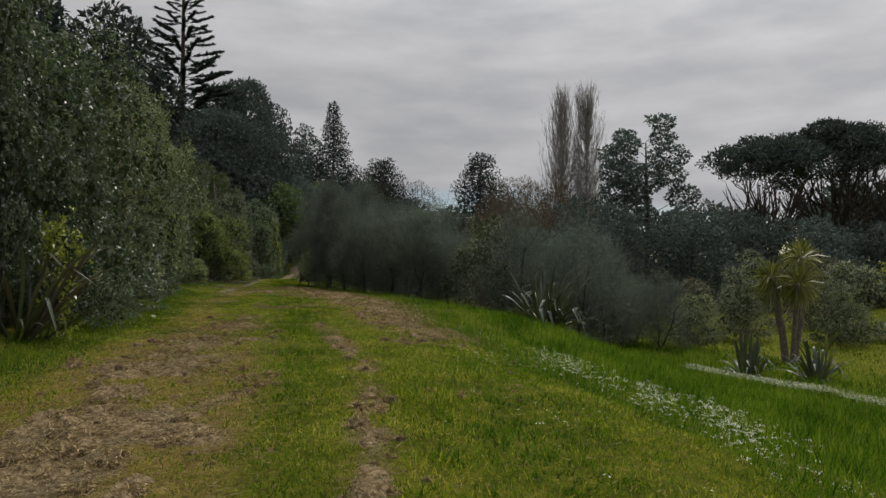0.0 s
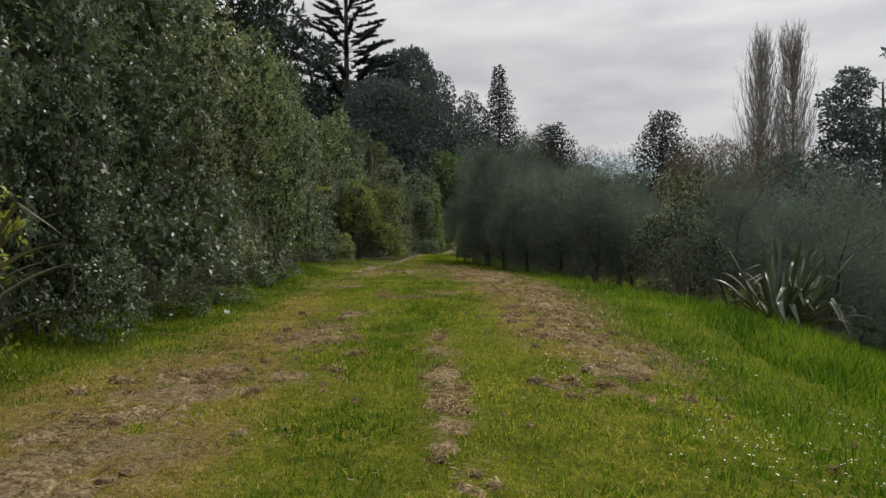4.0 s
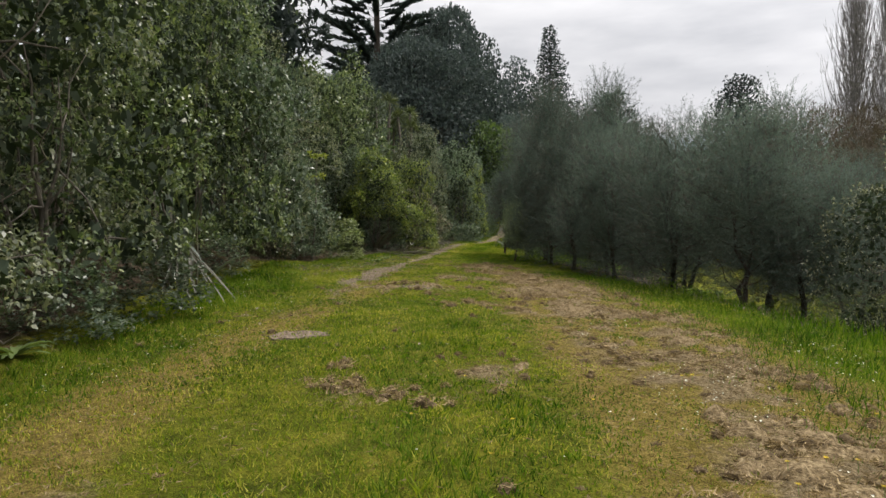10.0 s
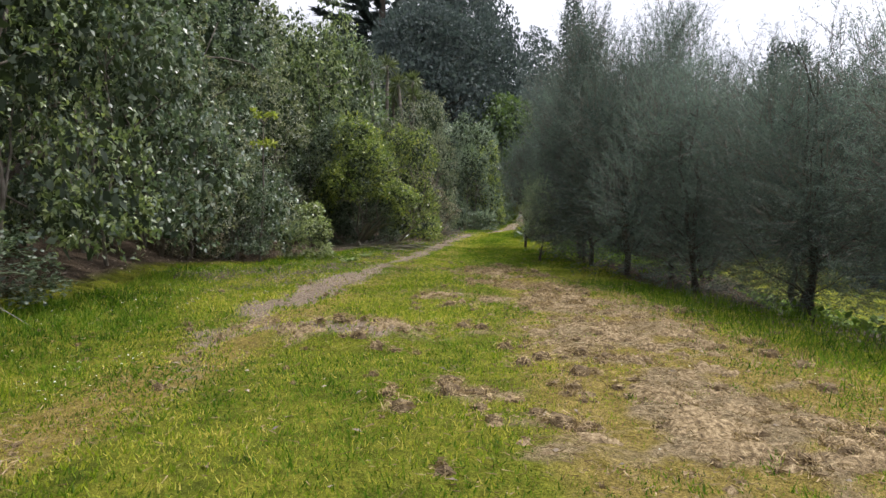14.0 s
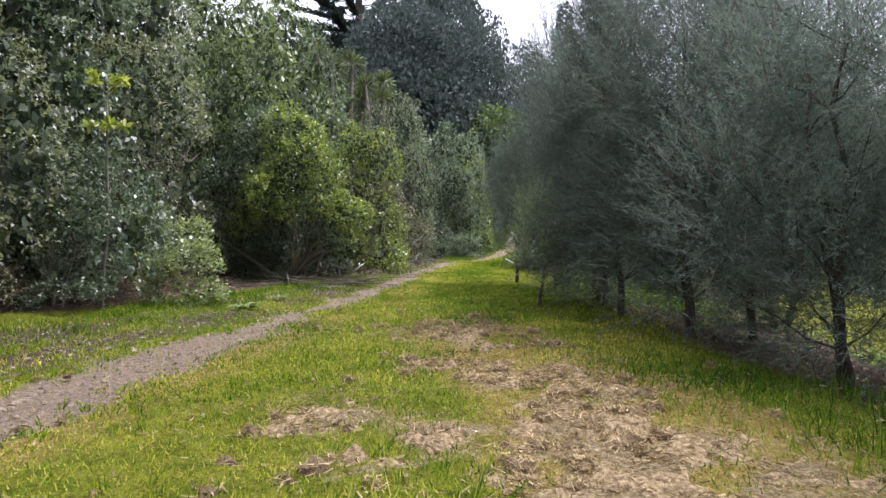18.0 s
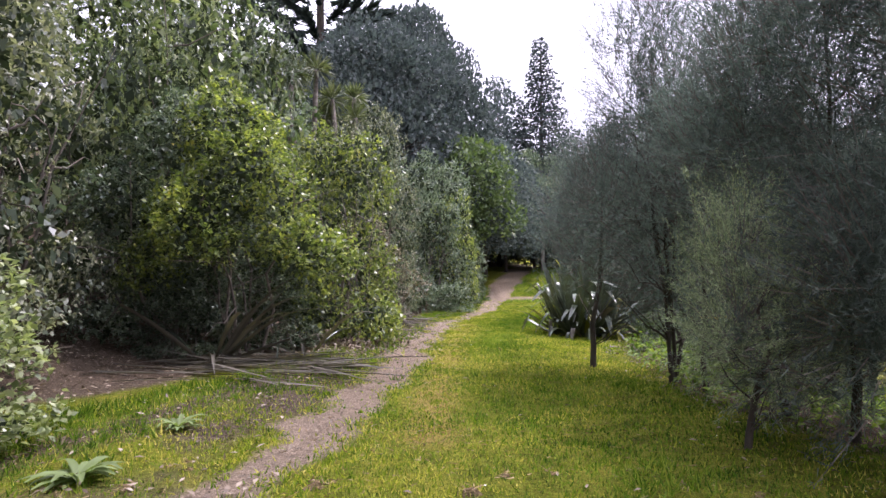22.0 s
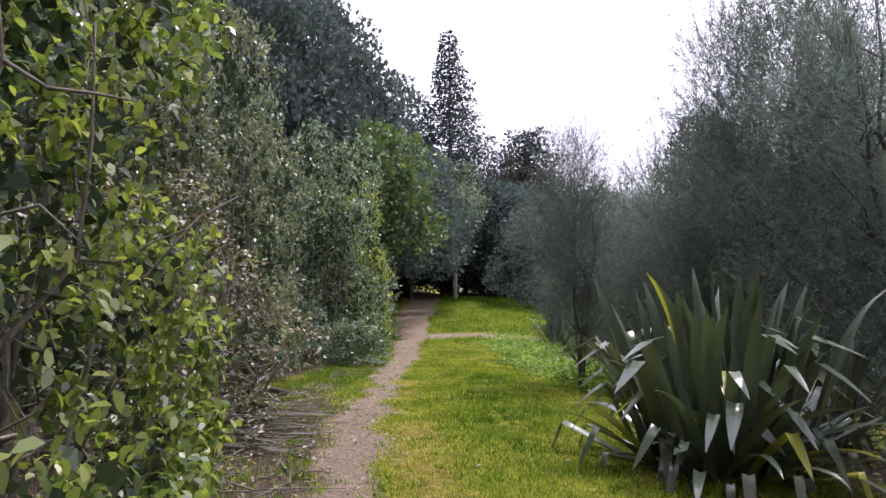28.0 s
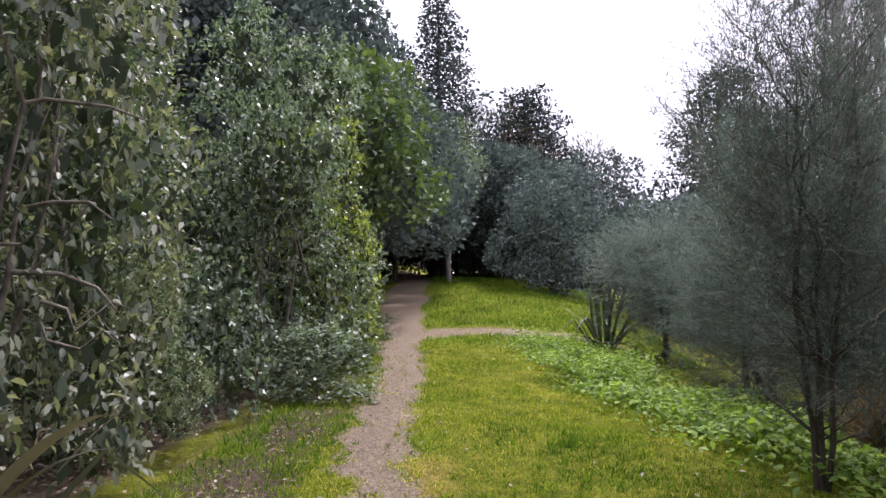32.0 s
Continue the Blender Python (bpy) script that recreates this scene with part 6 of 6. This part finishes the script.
def rotten_stump(x, y):
    """A ragged dead stump, brown and hollow-topped, with yellow flowers growing out of it."""
    rng = np.random.default_rng(150)
    e = new("rotten_stump")
    e.matrix_basis = pose(x, y, float(land(x, y)) - .05)
    V, F, around, rings = [], [], 18, 6
    for i in range(rings + 1):
        k = i / rings
        for j in range(around):
            a = 6.283 * j / around
            r = (.30 - .09 * k ** .6) * (1 + .14 * math.sin(3 * a + 1) + .07 * math.sin(7 * a)) + rng.normal() * .008
            V.append((math.cos(a) * r, math.sin(a) * r, .62 * k + (.07 * math.sin(5 * a) + .05 * rng.normal() if i == rings else 0)))
    for i in range(rings):
        for j in range(around):
            l = (j + 1) % around
            F.append((i * around + j, i * around + l, (i + 1) * around + l, (i + 1) * around + j))
    V.append((0, 0, .5))
    F += [(rings * around + j, rings * around + (j + 1) % around, len(V) - 1) for j in range(around)]
    part("stump_body", mesh_from("rotten_stump_body", V, F, M_STUMP, False), e)
    n = 260
    c = rng.normal(size=(n, 3)) * np.array([.13, .13, .05]) + np.array([0, 0, .74])
    v = leaves(c, unit(rng.normal(size=(n, 3)) + np.array([0, 0, .4])), .05, .035, .1, rng, .5)
    part("flower_tuft", mesh_of("stump_flowers", v, 4, M_YELLOW), e, "tuft of dull yellow flowers")
    for k in range(2):
        V, F = [], []
        tube(V, F, limb(rng, (.35 + .3 * k, -.1, 0), (.38 + .34 * k, -.1, .62), 0, 3, .02), [.022, .021, .019, .016], 6)
        part("stake", mesh_from("pale_stake", V, F, M_POPLAR), e, "weathered pale stake")
    tagged(e, "brown rotten stump with yellow flowers under the slim trees", "tree stump")


rotten_stump(-6.1, 42.1)


def fallen_log(x, y, turn, length, r):
    rng = np.random.default_rng(int(y * 7))
    V, F = [], []
    pts = limb(rng, (-length / 2, 0, r * .8), (length / 2, 0, r * 1.3), .02, 6, .02)
    tube(V, F, pts, [r * q for q in (.95, 1.05, .98, 1.0, .9, .86, .74)], 9)
    F.append(tuple(range(8, -1, -1)))
    ob = tagged(new("fallen_log", mesh_from("fallen_log", V, F, M_BARK)), "dark broken log lying at the path's edge", "log")
    ob.matrix_basis = pose(x, y, float(land(x, y)), 0, 0, turn)


fallen_log(-14.15, 47.2, -38, .85, .055)
fallen_log(-14.6, 46.6, 20, .6, .04)
fallen_log(-12.1, 39.7, 65, .5, .03)


def dandelions():
    rng = np.random.default_rng(151)
    n = 26
    x, y = -1.9 + rng.normal(size=n) * 1.2, 18.0 + rng.normal(size=n) * 1.4
    for a, b in zip(x, y):
        e = new("dandelion")
        e.matrix_basis = pose(a, b, float(land(a, b)))
        h = .07 + .06 * rng.random()
        V, F = [], []
        tube(V, F, [(0, 0, 0), (.004, .003, h * .5), (0, .006, h)], [.002, .0018, .0016], 4)
        part("stem", mesh_from("dandelion_stem", V, F, M_WEED), e)
        m = 16
        d = unit(np.stack([np.cos(np.arange(m) * 2.4), np.sin(np.arange(m) * 2.4), .25 + .5 * rng.random(m)], 1))
        part("flower_head", mesh_of("dandelion_head", leaves(np.zeros((m, 3)) + np.array([0, .006, h]), d, .017, .008, .1, rng, .8), 4, M_YELLOW), e)
        tagged(e, "small yellow dandelion flower in the mown lawn", "flower", "dandelions")


dandelions()
for i, (x, y, sz) in enumerate(((-6.9, 39.0, .2), (-6.5, 39.6, .25), (-7.3, 40.2, .2), (-6.4, 40.6, .26), (-7.0, 41.1, .24), (-5.8, 40.0, .25), (-6.0, 41.2, .22))):
    plant("low_shrub", ("low", 1), LOW[1], x, y, sz, .55 + .1 * (i % 3), label="leafy light-green weeds under the slim trees", category="shrub", group="undergrowth weeds")


def dry_tussock(x, y, size):
    """A brown dome of dead grass hanging over itself."""
    rng = np.random.default_rng(int(abs(x * 13 + y * 29)))
    n = 1500
    a, k = rng.random(n) * 6.283, rng.random(n)
    base = np.stack([np.cos(a) * .25 * k, np.sin(a) * .25 * k, .1 + .45 * (1 - k)], 1) * size
    way = unit(np.stack([np.cos(a) * (.35 + k), np.sin(a) * (.35 + k), .75 - .8 * k], 1) + rng.normal(size=(n, 3)) * .25)
    e = new("dry_tussock")
    e.matrix_basis = pose(x, y, float(land(x, y)) - .02)
    part("dead_foliage", mesh_of("tussock_blades", blades(base, way, size * (.3 + .3 * rng.random(n)), .012, rng), 3, M_STRAW), e)
    tagged(e, "brown dry grass tussock under the needle-leaved trees", "tussock", "dry tussocks")


for x, y, sz in ((-7.9, 50.7, .95), (-7.3, 51.5, 1.1), (-7.7, 49.6, .7), (-6.9, 50.4, 1.0), (-8.3, 48.2, .5)):
    dry_tussock(x, y, sz)


def white_scrap(x, y):
    """A crumpled white scrap lying at the bushes' foot."""
    rng = np.random.default_rng(160)
    bm = bmesh.new()
    bmesh.ops.create_grid(bm, x_segments=6, y_segments=6, size=.042)
    for v in bm.verts:
        v.co.z = .02 + .02 * rng.random() + .5 * abs(v.co.x)
    me = bpy.data.meshes.new("white_scrap")
    bm.to_mesh(me)
    bm.free()
    me.materials.append(M_PETAL)
    ob = tagged(new("white_scrap", me), "crumpled white scrap in the grass at the bushes' foot", "litter")
    ob.matrix_basis = pose(x, y, float(land(x, y)) + .02, 35, 20, 40)


white_scrap(-6.33, 14.29)


def leafy_sapling(x, y, top, label):
    """A slim stem that lifts a spray of large young leaves out of the bushes."""
    rng = np.random.default_rng(161)
    z0 = float(land(x, y))
    e = new("leafy_sapling")
    e.matrix_basis = pose(x, y, z0)
    V, F = [], []
    pts = limb(rng, (0, 0, -.1), (.25, -.05, top - z0), 0, 6, .02)
    tube(V, F, pts, [.03, .028, .025, .022, .018, .014, .008], 6)
    tips = []
    for i in range(9):
        a = i * 2.4
        q = pts[5] if i % 2 else pts[6]
        t = q + np.array([math.cos(a) * .22, math.sin(a) * .22, .05 + .22 * rng.random()])
        tube(V, F, limb(rng, q, t, .03, 3, .05), [.009, .008, .006, .004], 4)
        tips.append(t)
    part("stem", mesh_from("sapling_stem", V, F, M_STEM), e)
    n = 16
    c = np.repeat(np.array(tips), n, 0)
    way = unit(rng.normal(size=c.shape) + np.array([0, 0, .35]))
    part("foliage", mesh_of("sapling_leaves", round_leaves(c, way, .11 + .05 * rng.random(len(c)), .055, rng=rng), 6, M_SUNLEAF), e, "large bright yellow-green young leaves")
    tagged(e, label, "sapling")


leafy_sapling(-12.75, 31.0, 3.5, "slim sapling with large yellow-green leaves among dark bushes")
